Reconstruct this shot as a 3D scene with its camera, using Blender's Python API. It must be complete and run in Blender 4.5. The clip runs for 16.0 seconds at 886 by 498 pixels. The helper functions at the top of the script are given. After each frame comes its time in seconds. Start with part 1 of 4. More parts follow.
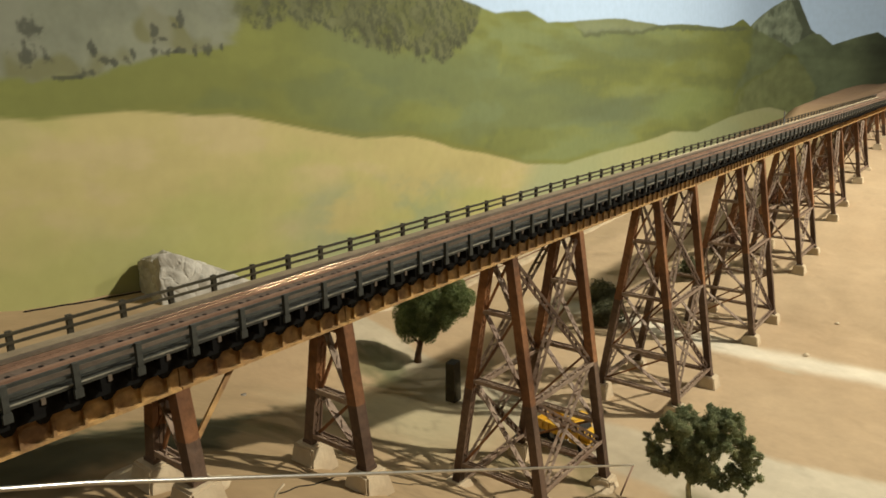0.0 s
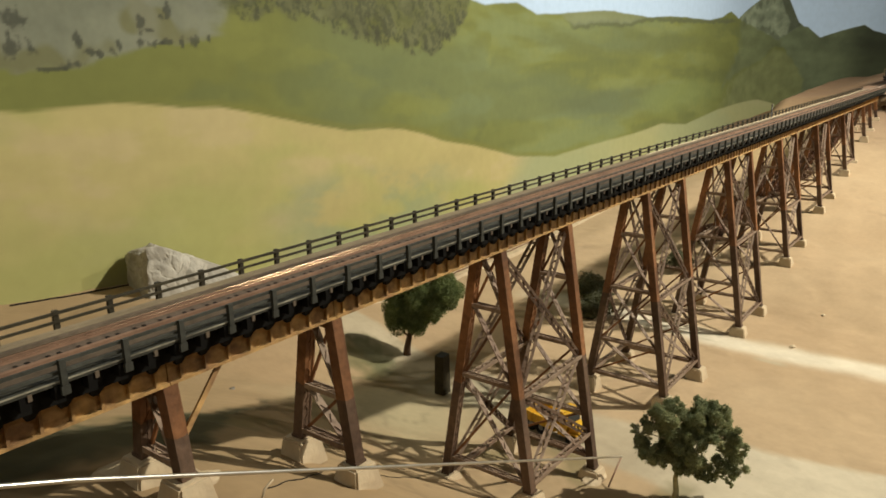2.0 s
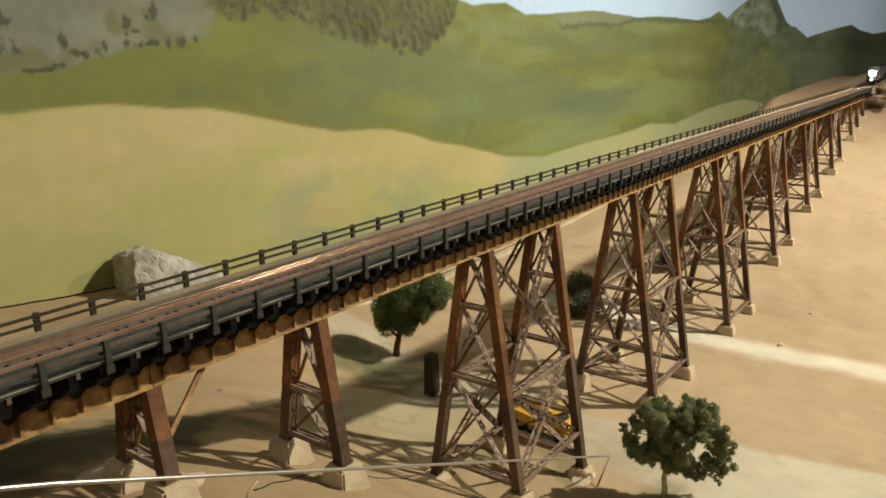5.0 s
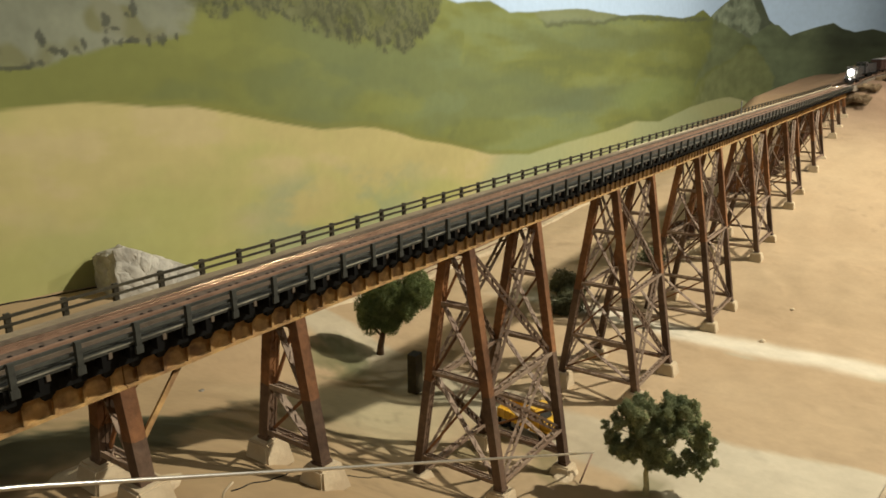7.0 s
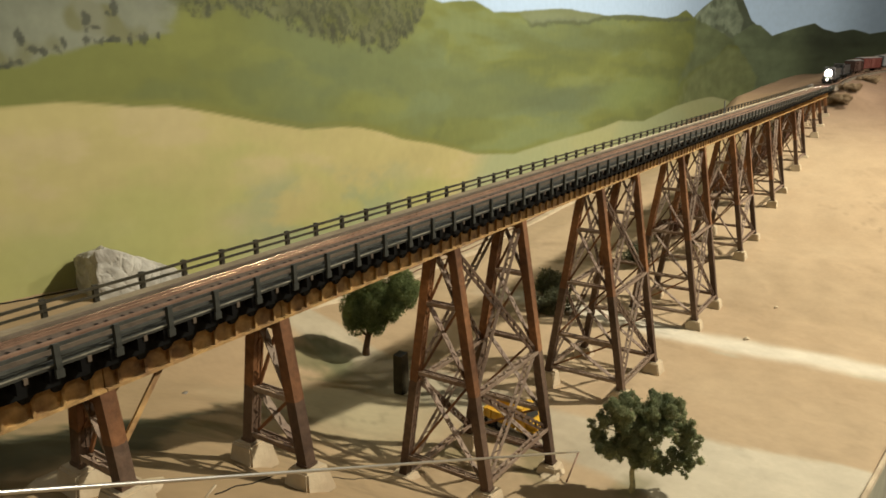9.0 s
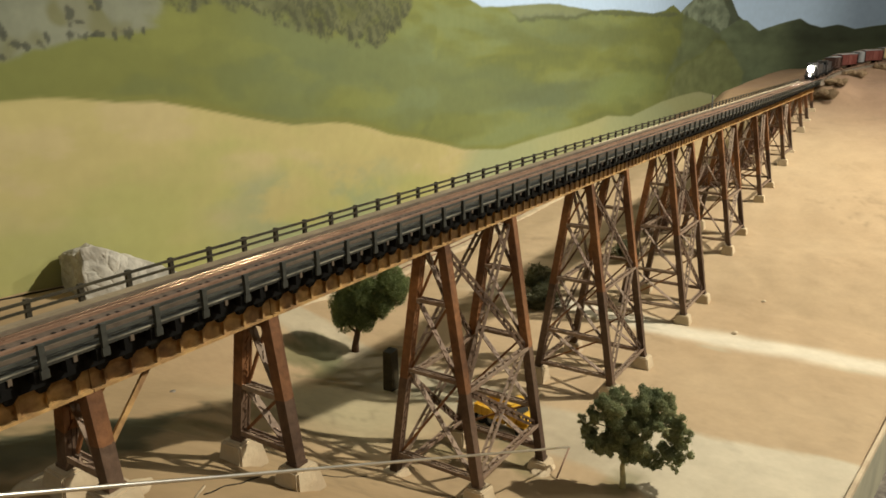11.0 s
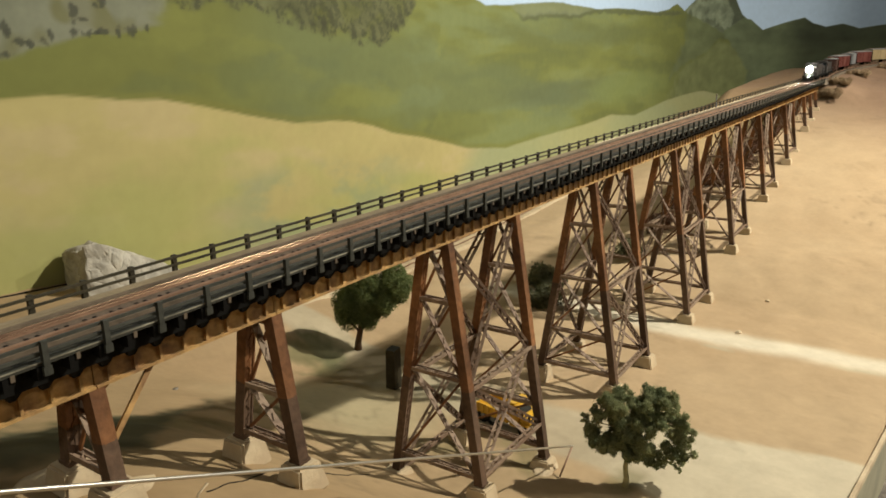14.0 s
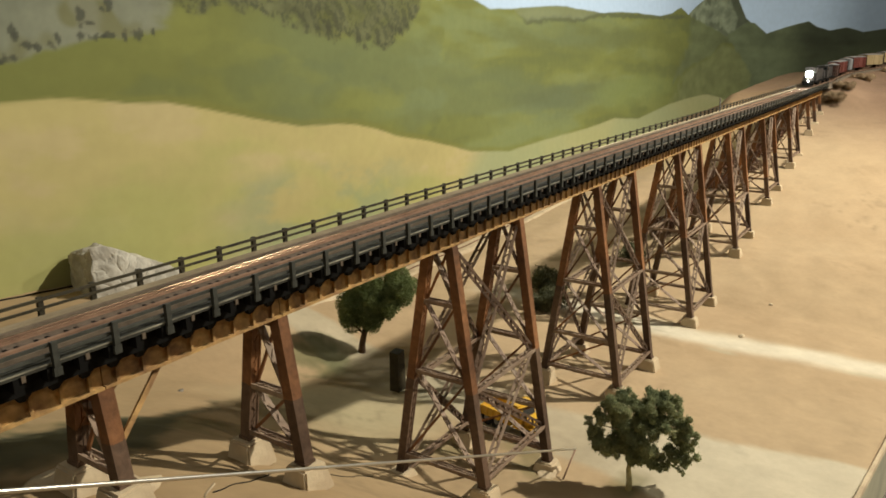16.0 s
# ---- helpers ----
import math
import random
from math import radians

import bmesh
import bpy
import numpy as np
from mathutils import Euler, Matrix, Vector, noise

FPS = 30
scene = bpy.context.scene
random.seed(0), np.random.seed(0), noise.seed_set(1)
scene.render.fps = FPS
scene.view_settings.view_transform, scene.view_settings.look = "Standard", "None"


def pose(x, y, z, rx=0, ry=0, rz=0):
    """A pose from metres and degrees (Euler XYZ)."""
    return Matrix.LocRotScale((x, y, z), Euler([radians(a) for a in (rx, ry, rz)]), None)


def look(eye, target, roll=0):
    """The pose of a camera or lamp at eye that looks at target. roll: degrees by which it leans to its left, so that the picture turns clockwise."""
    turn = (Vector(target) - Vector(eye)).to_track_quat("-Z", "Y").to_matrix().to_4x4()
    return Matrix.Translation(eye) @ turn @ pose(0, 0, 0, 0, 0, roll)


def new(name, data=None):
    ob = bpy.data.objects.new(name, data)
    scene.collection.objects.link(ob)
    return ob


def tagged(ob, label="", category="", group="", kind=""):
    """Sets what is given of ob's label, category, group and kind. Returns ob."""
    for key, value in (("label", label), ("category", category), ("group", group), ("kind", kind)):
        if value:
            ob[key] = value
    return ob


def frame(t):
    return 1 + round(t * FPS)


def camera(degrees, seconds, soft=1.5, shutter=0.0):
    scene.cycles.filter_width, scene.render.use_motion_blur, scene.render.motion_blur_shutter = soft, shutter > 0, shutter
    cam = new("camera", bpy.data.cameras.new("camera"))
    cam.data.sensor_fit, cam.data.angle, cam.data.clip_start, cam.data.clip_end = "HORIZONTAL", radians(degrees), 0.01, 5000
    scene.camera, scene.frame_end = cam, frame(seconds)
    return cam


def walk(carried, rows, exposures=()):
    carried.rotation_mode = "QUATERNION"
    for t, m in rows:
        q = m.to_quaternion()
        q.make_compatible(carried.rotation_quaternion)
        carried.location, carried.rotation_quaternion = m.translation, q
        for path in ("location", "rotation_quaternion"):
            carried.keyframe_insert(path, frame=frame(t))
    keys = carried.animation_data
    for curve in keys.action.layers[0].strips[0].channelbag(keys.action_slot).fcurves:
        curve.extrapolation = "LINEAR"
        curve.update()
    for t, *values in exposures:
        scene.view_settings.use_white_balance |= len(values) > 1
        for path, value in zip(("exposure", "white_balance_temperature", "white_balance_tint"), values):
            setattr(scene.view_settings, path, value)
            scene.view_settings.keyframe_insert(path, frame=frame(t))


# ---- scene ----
cam = camera(62.15, 16.0, 1.7)
PATH = [
    (0, -0.1717, -0.3014, 0.3953, 75.602, 0.854, -52.216),
    (0.5, -0.1755, -0.3011, 0.3957, 75.318, 0.813, -52.180),
    (1, -0.1726, -0.3018, 0.3965, 75.075, 0.783, -52.173),
    (1.5, -0.1723, -0.3020, 0.3973, 75.030, 0.665, -52.743),
    (2, -0.1712, -0.3015, 0.3968, 74.943, 0.694, -53.028),
    (2.5, -0.1710, -0.3018, 0.3969, 74.828, 0.736, -53.124),
    (3, -0.1705, -0.3025, 0.3964, 74.931, 0.809, -53.230),
    (3.5, -0.1679, -0.3022, 0.3959, 74.872, 0.882, -53.371),
    (4, -0.1689, -0.3018, 0.3957, 74.885, 0.889, -53.418),
    (6.5, -0.1661, -0.3070, 0.3964, 74.947, 0.766, -54.568),
    (7, -0.1648, -0.3071, 0.3957, 74.829, 0.801, -54.763),
    (7.5, -0.1653, -0.3078, 0.3965, 74.814, 0.838, -54.939),
    (8, -0.1676, -0.3078, 0.3967, 74.842, 0.817, -55.122),
    (8.5, -0.1665, -0.3077, 0.3969, 74.863, 0.822, -55.272),
    (9, -0.1627, -0.3061, 0.3946, 74.824, 0.775, -55.905),
    (11.5, -0.1608, -0.3036, 0.3943, 74.420, 0.770, -56.864),
    (12, -0.1616, -0.3041, 0.3938, 74.359, 0.760, -56.863),
    (12.5, -0.1617, -0.3041, 0.3935, 74.357, 0.746, -56.865),
    (13, -0.1616, -0.3039, 0.3933, 74.328, 0.707, -56.860),
    (13.5, -0.1622, -0.3040, 0.3941, 74.357, 0.653, -56.742),
    (14, -0.1603, -0.3025, 0.3935, 74.370, 0.681, -56.601),
    (14.5, -0.1618, -0.3041, 0.3939, 74.357, 0.706, -56.384),
    (15, -0.1632, -0.3031, 0.3941, 74.424, 0.661, -56.383),
    (15.5, -0.1627, -0.3040, 0.3940, 74.549, 0.673, -56.304),
    (16, -0.1633, -0.3035, 0.3944, 74.604, 0.625, -56.324),
]

walk(cam, [(r[0], pose(*r[1:])) for r in PATH])

# ---- world and lamps ----
world = bpy.data.worlds.new("room_air")
world.use_nodes = True
world.node_tree.nodes["Background"].inputs[0].default_value = (1.0, 0.86, 0.66, 1)
world.node_tree.nodes["Background"].inputs[1].default_value = 0.0015
scene.world = world
scene.view_settings.exposure = 0.0


def lamp(name, kind, eye, target, power, size, colour, cone=100, soft=1.0):
    data = bpy.data.lights.new(name, kind)
    data.energy, data.color = power, colour
    if kind == "AREA":
        data.size = size
    else:
        data.shadow_soft_size = size
    if kind == "SPOT":
        data.spot_size, data.spot_blend = radians(cone), soft
    ob = new(name, data)
    ob.matrix_world = look(eye, target)
    return ob


WARM = (1.0, 0.95, 0.83)
lamp("track_spotlight", "SPOT", (1.82, -1.47, 1.97), (0.80, -0.05, 0.05), 450, 0.035, WARM, 138, 1.0)
lamp("track_spotlight", "SPOT", (2.2, -2.6, 1.85), (2.75, 0.3, 0.4), 215, 0.035, WARM, 112, 0.9)
lamp("track_spotlight", "SPOT", (-1.35, -1.5, 1.9), (0.45, 0.0, 0.05), 38, 0.035, WARM, 85, 1.0)

# ---- materials ----


def mat(name, colour, rough=0.8, metal=0.0, vary=0.15, scale=40.0, bump=0.15, second=None, mix_scale=8.0, island=0.0, emit=0.0):
    """A noise-varied surface: colour, a second colour in blotches, fine grain and relief."""
    m = bpy.data.materials.new(name)
    m.use_nodes = True
    nt = m.node_tree
    bsdf = nt.nodes["Principled BSDF"]
    bsdf.inputs["Roughness"].default_value, bsdf.inputs["Metallic"].default_value = rough, metal
    bsdf.inputs["Specular IOR Level"].default_value = 0.5 if rough < 0.5 or metal else 0.22
    tc = nt.nodes.new("ShaderNodeTexCoord")
    big, fine = nt.nodes.new("ShaderNodeTexNoise"), nt.nodes.new("ShaderNodeTexNoise")
    big.inputs["Scale"].default_value, fine.inputs["Scale"].default_value = mix_scale, scale
    big.inputs["Detail"].default_value, fine.inputs["Detail"].default_value = 6, 8
    for n in (big, fine):
        nt.links.new(tc.outputs["Object"], n.inputs["Vector"])
    ramp = nt.nodes.new("ShaderNodeMapRange")
    ramp.inputs[1].default_value, ramp.inputs[2].default_value = 0.35, 0.68
    nt.links.new(big.outputs["Fac"], ramp.inputs[0])
    mix = nt.nodes.new("ShaderNodeMix")
    mix.data_type = "RGBA"
    mix.inputs["A"].default_value = (*colour, 1)
    mix.inputs["B"].default_value = (*(second or [c * (1 - vary * 1.5) for c in colour]), 1)
    nt.links.new(ramp.outputs[0], mix.inputs["Factor"])
    hsv = nt.nodes.new("ShaderNodeHueSaturation")
    span = nt.nodes.new("ShaderNodeMapRange")
    span.inputs[1].default_value, span.inputs[2].default_value = 0.25, 0.75
    span.inputs[3].default_value, span.inputs[4].default_value = 1 - vary, 1 + vary
    nt.links.new(fine.outputs["Fac"], span.inputs[0])
    value = span.outputs[0]
    if island:
        info = nt.nodes.new("ShaderNodeObjectInfo")
        geo = nt.nodes.new("ShaderNodeNewGeometry")
        add = nt.nodes.new("ShaderNodeMath")
        nt.links.new(info.outputs["Random"], add.inputs[0])
        nt.links.new(geo.outputs["Random Per Island"], add.inputs[1])
        sp = nt.nodes.new("ShaderNodeMapRange")
        sp.inputs[2].default_value, sp.inputs[3].default_value, sp.inputs[4].default_value = 2, 1 - island, 1 + island
        nt.links.new(add.outputs[0], sp.inputs[0])
        mul = nt.nodes.new("ShaderNodeMath")
        mul.operation = "MULTIPLY"
        nt.links.new(value, mul.inputs[0])
        nt.links.new(sp.outputs[0], mul.inputs[1])
        value = mul.outputs[0]
    nt.links.new(value, hsv.inputs["Value"])
    nt.links.new(mix.outputs["Result"], hsv.inputs["Color"])
    nt.links.new(hsv.outputs["Color"], bsdf.inputs["Base Color"])
    if bump:
        b = nt.nodes.new("ShaderNodeBump")
        b.inputs["Strength"].default_value, b.inputs["Distance"].default_value = bump, 0.002
        nt.links.new(fine.outputs["Fac"], b.inputs["Height"])
        nt.links.new(b.outputs["Normal"], bsdf.inputs["Normal"])
    if emit:
        bsdf.inputs["Emission Color"].default_value = (1.0, 0.95, 0.82, 1)
        bsdf.inputs["Emission Strength"].default_value = emit
    return m


def painted(name, attribute, rough=0.85, vary=0.08, scale=60.0, bump=0.1):
    """Paint or soil whose pigment is held in a colour attribute, with grain."""
    m = mat(name, (0.5, 0.5, 0.5), rough, 0, vary, scale, bump)
    nt = m.node_tree
    at = nt.nodes.new("ShaderNodeAttribute")
    at.attribute_name = attribute
    hsv = next(n for n in nt.nodes if n.type == "HUE_SAT")
    nt.links.new(at.outputs["Color"], hsv.inputs["Color"])
    return m


RUST = mat("rust_brown_steel", (0.265, 0.118, 0.046), 0.55, 0.0, 0.3, 220, 0.25, (0.072, 0.034, 0.018), 14, 0.12)
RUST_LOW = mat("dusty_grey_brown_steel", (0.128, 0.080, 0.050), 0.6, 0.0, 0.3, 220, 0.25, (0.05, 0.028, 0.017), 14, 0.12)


def leafy(m, share=0.5):
    """Lets part of the light through, as thin leaves do."""
    nt = m.node_tree
    bsdf, out = nt.nodes["Principled BSDF"], nt.nodes["Material Output"]
    thin, mix = nt.nodes.new("ShaderNodeBsdfTranslucent"), nt.nodes.new("ShaderNodeMixShader")
    nt.links.new(next(n for n in nt.nodes if n.type == "HUE_SAT").outputs["Color"], thin.inputs["Color"])
    mix.inputs[0].default_value = share
    nt.links.new(bsdf.outputs[0], mix.inputs[1])
    nt.links.new(thin.outputs[0], mix.inputs[2])
    nt.links.new(mix.outputs[0], out.inputs["Surface"])
    return m


BUSH = mat("dark_bush_leaves", (0.19, 0.19, 0.105), 0.95, 0, 0.3, 120, 0, (0.12, 0.12, 0.07), 25, 0.4)
RUST_LIGHT = mat("weathered_orange_steel", (0.46, 0.28, 0.10), 0.7, 0.0, 0.35, 240, 0.3, (0.20, 0.11, 0.05), 70)
LACE = mat("dusty_laced_steel", (0.275, 0.2, 0.135), 0.65, 0.0, 0.25, 240, 0.2, (0.18, 0.115, 0.075), 26, 0.15)
FENCE = mat("dark_olive_timber", (0.044, 0.036, 0.020), 0.55, 0, 0.25, 300, 0.2, (0.025, 0.021, 0.013), 60, 0.15)
FENCE_NEAR = mat("grey_green_timber", (0.053, 0.053, 0.042), 0.6, 0, 0.25, 300, 0.2, (0.036, 0.036, 0.028), 60, 0.15)
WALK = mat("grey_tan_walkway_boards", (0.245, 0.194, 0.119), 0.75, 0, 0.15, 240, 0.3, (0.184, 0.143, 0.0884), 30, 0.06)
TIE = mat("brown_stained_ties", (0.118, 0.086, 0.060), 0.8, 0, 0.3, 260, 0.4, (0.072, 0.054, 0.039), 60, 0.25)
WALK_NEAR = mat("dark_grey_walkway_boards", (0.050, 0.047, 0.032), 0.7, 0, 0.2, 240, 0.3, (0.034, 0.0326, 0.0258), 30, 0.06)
EDGE = mat("pale_worn_edge", (0.30, 0.275, 0.20), 0.6, 0, 0.3, 200, 0.2, (0.10, 0.09, 0.065), 55)
GUARD = mat("guard_timber", (0.136, 0.102, 0.068), 0.8, 0, 0.2, 260, 0.25, (0.0816, 0.0612, 0.0408), 40)
RAIL = mat("worn_rail_steel", (0.20, 0.115, 0.07), 0.75, 0.3, 0.15, 300, 0.05, (0.30, 0.18, 0.11), 50)
GLINT = mat("pale_glint_line", (0.62, 0.55, 0.38), 0.6, 0, 0.15, 200, 0.05, (0.45, 0.38, 0.24), 40)
RAILHEAD = mat("polished_rail_head", (0.19, 0.12, 0.06), 0.2, 1.0, 0.1, 200, 0, (0.6, 0.42, 0.26), 30)
DARK = mat("black_underframe", (0.00884, 0.00816, 0.0068), 0.75, 0, 0.2, 200, 0.2)
DARK.node_tree.nodes["Principled BSDF"].inputs["Specular IOR Level"].default_value = 0.06
CONCRETE = mat("cream_plaster_footing", (0.50, 0.40, 0.255), 0.9, 0, 0.12, 160, 0.4, (0.38, 0.29, 0.18), 40)
ROCK = mat("pale_plaster_rock", (0.394, 0.367, 0.299), 0.95, 0, 0.2, 70, 0.7, (0.245, 0.224, 0.177), 30)
BARK = mat("tree_bark", (0.116, 0.068, 0.0374), 0.9, 0, 0.3, 200, 0.5)
BARK_PALE = mat("pale_tree_bark", (0.40, 0.37, 0.19), 0.9, 0, 0.3, 200, 0.5)
LEAF = mat("dark_green_leaves", (0.32, 0.33, 0.165), 0.95, 0, 0.3, 120, 0, (0.15, 0.175, 0.09), 60, 0.4)
LEAF_DENSE = mat("green_foam_leaves", (0.25, 0.285, 0.11), 0.95, 0, 0.3, 120, 0, (0.17, 0.21, 0.08), 40, 0.25)
leafy(LEAF)
leafy(LEAF_DENSE)
leafy(BUSH)
SHRUB = mat("dry_brown_foliage", (0.33, 0.24, 0.14), 0.9, 0, 0.3, 120, 0, (0.23, 0.16, 0.09), 30, 0.25)
SHRUB_RED = mat("reddish_brown_foliage", (0.15, 0.078, 0.048), 0.9, 0, 0.3, 120, 0, (0.085, 0.05, 0.032), 30, 0.25)
YELLOW = mat("machine_yellow_paint", (0.62, 0.36, 0.02), 0.4, 0, 0.1, 120, 0.05, (0.48, 0.26, 0.015), 50)
RUBBER = mat("tyre_rubber", (0.018, 0.017, 0.016), 0.85, 0, 0.2, 200, 0.3)
STEEL = mat("bright_steel_rod", (0.62, 0.58, 0.50), 0.32, 0.9, 0.08, 100, 0.05)
GLASS_DARK = mat("dark_cab_glass", (0.015, 0.018, 0.02), 0.1, 0, 0.05, 50, 0)
LOCO = mat("locomotive_grey_paint", (0.022, 0.02, 0.018), 0.45, 0, 0.12, 80, 0.05, (0.0476, 0.0442, 0.0408), 30)
BOXRED = mat("boxcar_oxide_red", (0.125, 0.042, 0.032), 0.6, 0, 0.15, 80, 0.1, (0.0952, 0.0238, 0.017), 25)
BOXBROWN = mat("boxcar_dark_brown", (0.06, 0.033, 0.024), 0.6, 0, 0.15, 80, 0.1, (0.045, 0.022, 0.016), 25)
BOXGREY = mat("boxcar_silver_grey", (0.19, 0.19, 0.185), 0.5, 0, 0.12, 80, 0.1)
BOXCREAM = mat("reefer_cream_yellow", (0.33, 0.25, 0.13), 0.55, 0, 0.12, 80, 0.1)
HEADLIGHT = mat("lit_headlight_lens", (1, 0.95, 0.85), 0.2, 0, 0.02, 20, 0, emit=130)
BALLAST = mat("grey_brown_ballast", (0.15, 0.116, 0.0782), 0.95, 0, 0.4, 500, 0.8, (0.0952, 0.0748, 0.0544), 60)
BOARD = mat("plywood_fascia", (0.33, 0.30, 0.20), 0.75, 0, 0.15, 30, 0.15, (0.23, 0.215, 0.15), 14)
WALLPAINT = mat("room_wall_paint", (0.20, 0.18, 0.15), 0.9, 0, 0.04, 20, 0.05)
CARPET = mat("dark_room_floor", (0.06, 0.05, 0.042), 0.95, 0, 0.2, 200, 0.3)
CEIL = mat("ceiling_paint", (0.30, 0.28, 0.25), 0.9, 0, 0.03, 20, 0.05)
STONE = mat("dark_stones", (0.0816, 0.068, 0.0544), 0.9, 0, 0.3, 120, 0.5, (0.204, 0.177, 0.136), 60, 0.5)
SOIL = painted("sandy_plaster_soil", "pigment", 0.95, 0.05, 130, 0.12)
MURAL = painted("hand_painted_mural", "pigment", 0.8, 0.05, 45, 0.06)

# ---- mesh helpers ----


class Geo:
    """Collects boxes, bars and tubes as plain vertices and faces."""

    def __init__(self):
        self.v, self.f = [], []

    def add(self, verts, faces):
        n = len(self.v)
        self.v += [tuple(p) for p in verts]
        self.f += [tuple(i + n for i in q) for q in faces]
        return self

    def hexa(self, p):
        return self.add(p, ((0, 3, 2, 1), (4, 5, 6, 7), (0, 1, 5, 4), (1, 2, 6, 5), (2, 3, 7, 6), (3, 0, 4, 7)))

    def box(self, x0, x1, y0, y1, z0, z1):
        return self.hexa([(x0, y0, z0), (x1, y0, z0), (x1, y1, z0), (x0, y1, z0), (x0, y0, z1), (x1, y0, z1), (x1, y1, z1), (x0, y1, z1)])

    def bar(self, p, q, w, h, side=(0, 0, 1)):
        """A bar from p to q; h along side, w across it."""
        p, q = Vector(p), Vector(q)
        d = (q - p).normalized()
        s = Vector(side)
        s = (s - d * s.dot(d)).normalized() * h / 2
        t = d.cross(s).normalized() * w / 2
        return self.hexa([p - s - t, p - s + t, p + s + t, p + s - t, q - s - t, q - s + t, q + s + t, q + s - t])

    def tube(self, pts, radii, n=8):
        k = len(self.v)
        pts = [Vector(p) for p in pts]
        for i, p in enumerate(pts):
            d = (pts[min(i + 1, len(pts) - 1)] - pts[max(i - 1, 0)]).normalized()
            a = d.orthogonal().normalized()
            b = d.cross(a)
            r = radii[i] if hasattr(radii, "__len__") else radii
            self.v += [tuple(p + (a * math.cos(u) + b * math.sin(u)) * r) for u in (2 * math.pi * j / n for j in range(n))]
        for i in range(len(pts) - 1):
            for j in range(n):
                a, b = k + i * n + j, k + i * n + (j + 1) % n
                self.f.append((a, b, b + n, a + n))
        self.f += [tuple(k + j for j in range(n))[::-1], tuple(k + (len(pts) - 1) * n + j for j in range(n))]
        return self

    def laced(self, p, q, width, side, pitch=0.0068, thick=0.0009):
        """A laced member: two strips joined by battens; width along side."""
        p, q = Vector(p), Vector(q)
        d = q - p
        s = Vector(side)
        s = (s - d * s.dot(d) / d.length_squared).normalized()
        o = s * (width / 2 - 0.001)
        self.bar(p + o, q + o, thick, 0.0024, s)
        self.bar(p - o, q - o, thick, 0.0024, s)
        n = max(2, int(d.length / pitch))
        for i in range(n):
            a, b = p + d * (i / n), p + d * ((i + 0.62) / n)
            e = o if i % 2 else -o
            self.bar(a + e, b - e, thick * 0.6, 0.0023, s.cross(d))
        return self

    def mesh(self, name, material, smooth=False):
        me = bpy.data.meshes.new(name)
        me.from_pydata(self.v, [], self.f)
        me.materials.append(material)
        if smooth:
            me.shade_smooth()
        me.update()
        return me


def part(name, geo, material, parent=None, label="", smooth=False):
    ob = new(name, geo.mesh(name, material, smooth) if isinstance(geo, Geo) else geo)
    if parent:
        ob.parent = parent
    return tagged(ob, label) if label else ob


def thing(name, place, label, category, group="", kind=""):
    ob = new(name)
    ob.empty_display_size = 0.01
    ob.matrix_world = pose(*place)
    return tagged(ob, label, category, group, kind)


def grid_mesh(name, P, colours, material, smooth=True):
    """P: (n, m, 3) places; colours: (n, m, 3) pigment."""
    n, m, _ = P.shape
    i = np.arange(n * m).reshape(n, m)
    f = np.stack([i[:-1, :-1], i[1:, :-1], i[1:, 1:], i[:-1, 1:]], -1).reshape(-1, 4)
    me = bpy.data.meshes.new(name)
    me.from_pydata(P.reshape(-1, 3).tolist(), [], f.tolist())
    if colours is not None:
        c = np.ones((n * m, 4), np.float32)
        c[:, :3] = colours.reshape(-1, 3)
        me.color_attributes.new("pigment", "FLOAT_COLOR", "POINT").data.foreach_set("color", c.ravel())
    me.materials.append(material)
    if smooth:
        me.shade_smooth()
    return me


def waves(x, y, seed, octaves=5, base=1.0):
    """Smooth value noise from sums of rotated sines, about -1 to 1."""
    rng = np.random.RandomState(seed)
    out, amp, total = np.zeros(np.broadcast(x, y).shape), 1.0, 0.0
    for o in range(octaves):
        for _ in range(4):
            a, ph = rng.uniform(0, 2 * np.pi, 2)
            k = base * 2 ** o * rng.uniform(0.7, 1.4)
            out = out + amp * np.sin(k * (x * np.cos(a) + y * np.sin(a)) + ph + 1.3 * np.sin(k * 0.6 * (y * np.cos(a) - x * np.sin(a)) + ph * 2))
        total += amp * 2.2
        amp *= 0.55
    return out / total


def smooth(a, b, x):
    t = np.clip((x - a) / (b - a), 0, 1)
    return t * t * (3 - 2 * t)


# ---- ground ----
DECK = 0.25          # underside of the girders
TRACK = 0.277        # top of the ties


def front_edge(x):
    return -0.289 - 0.116 * (x - 0.5)


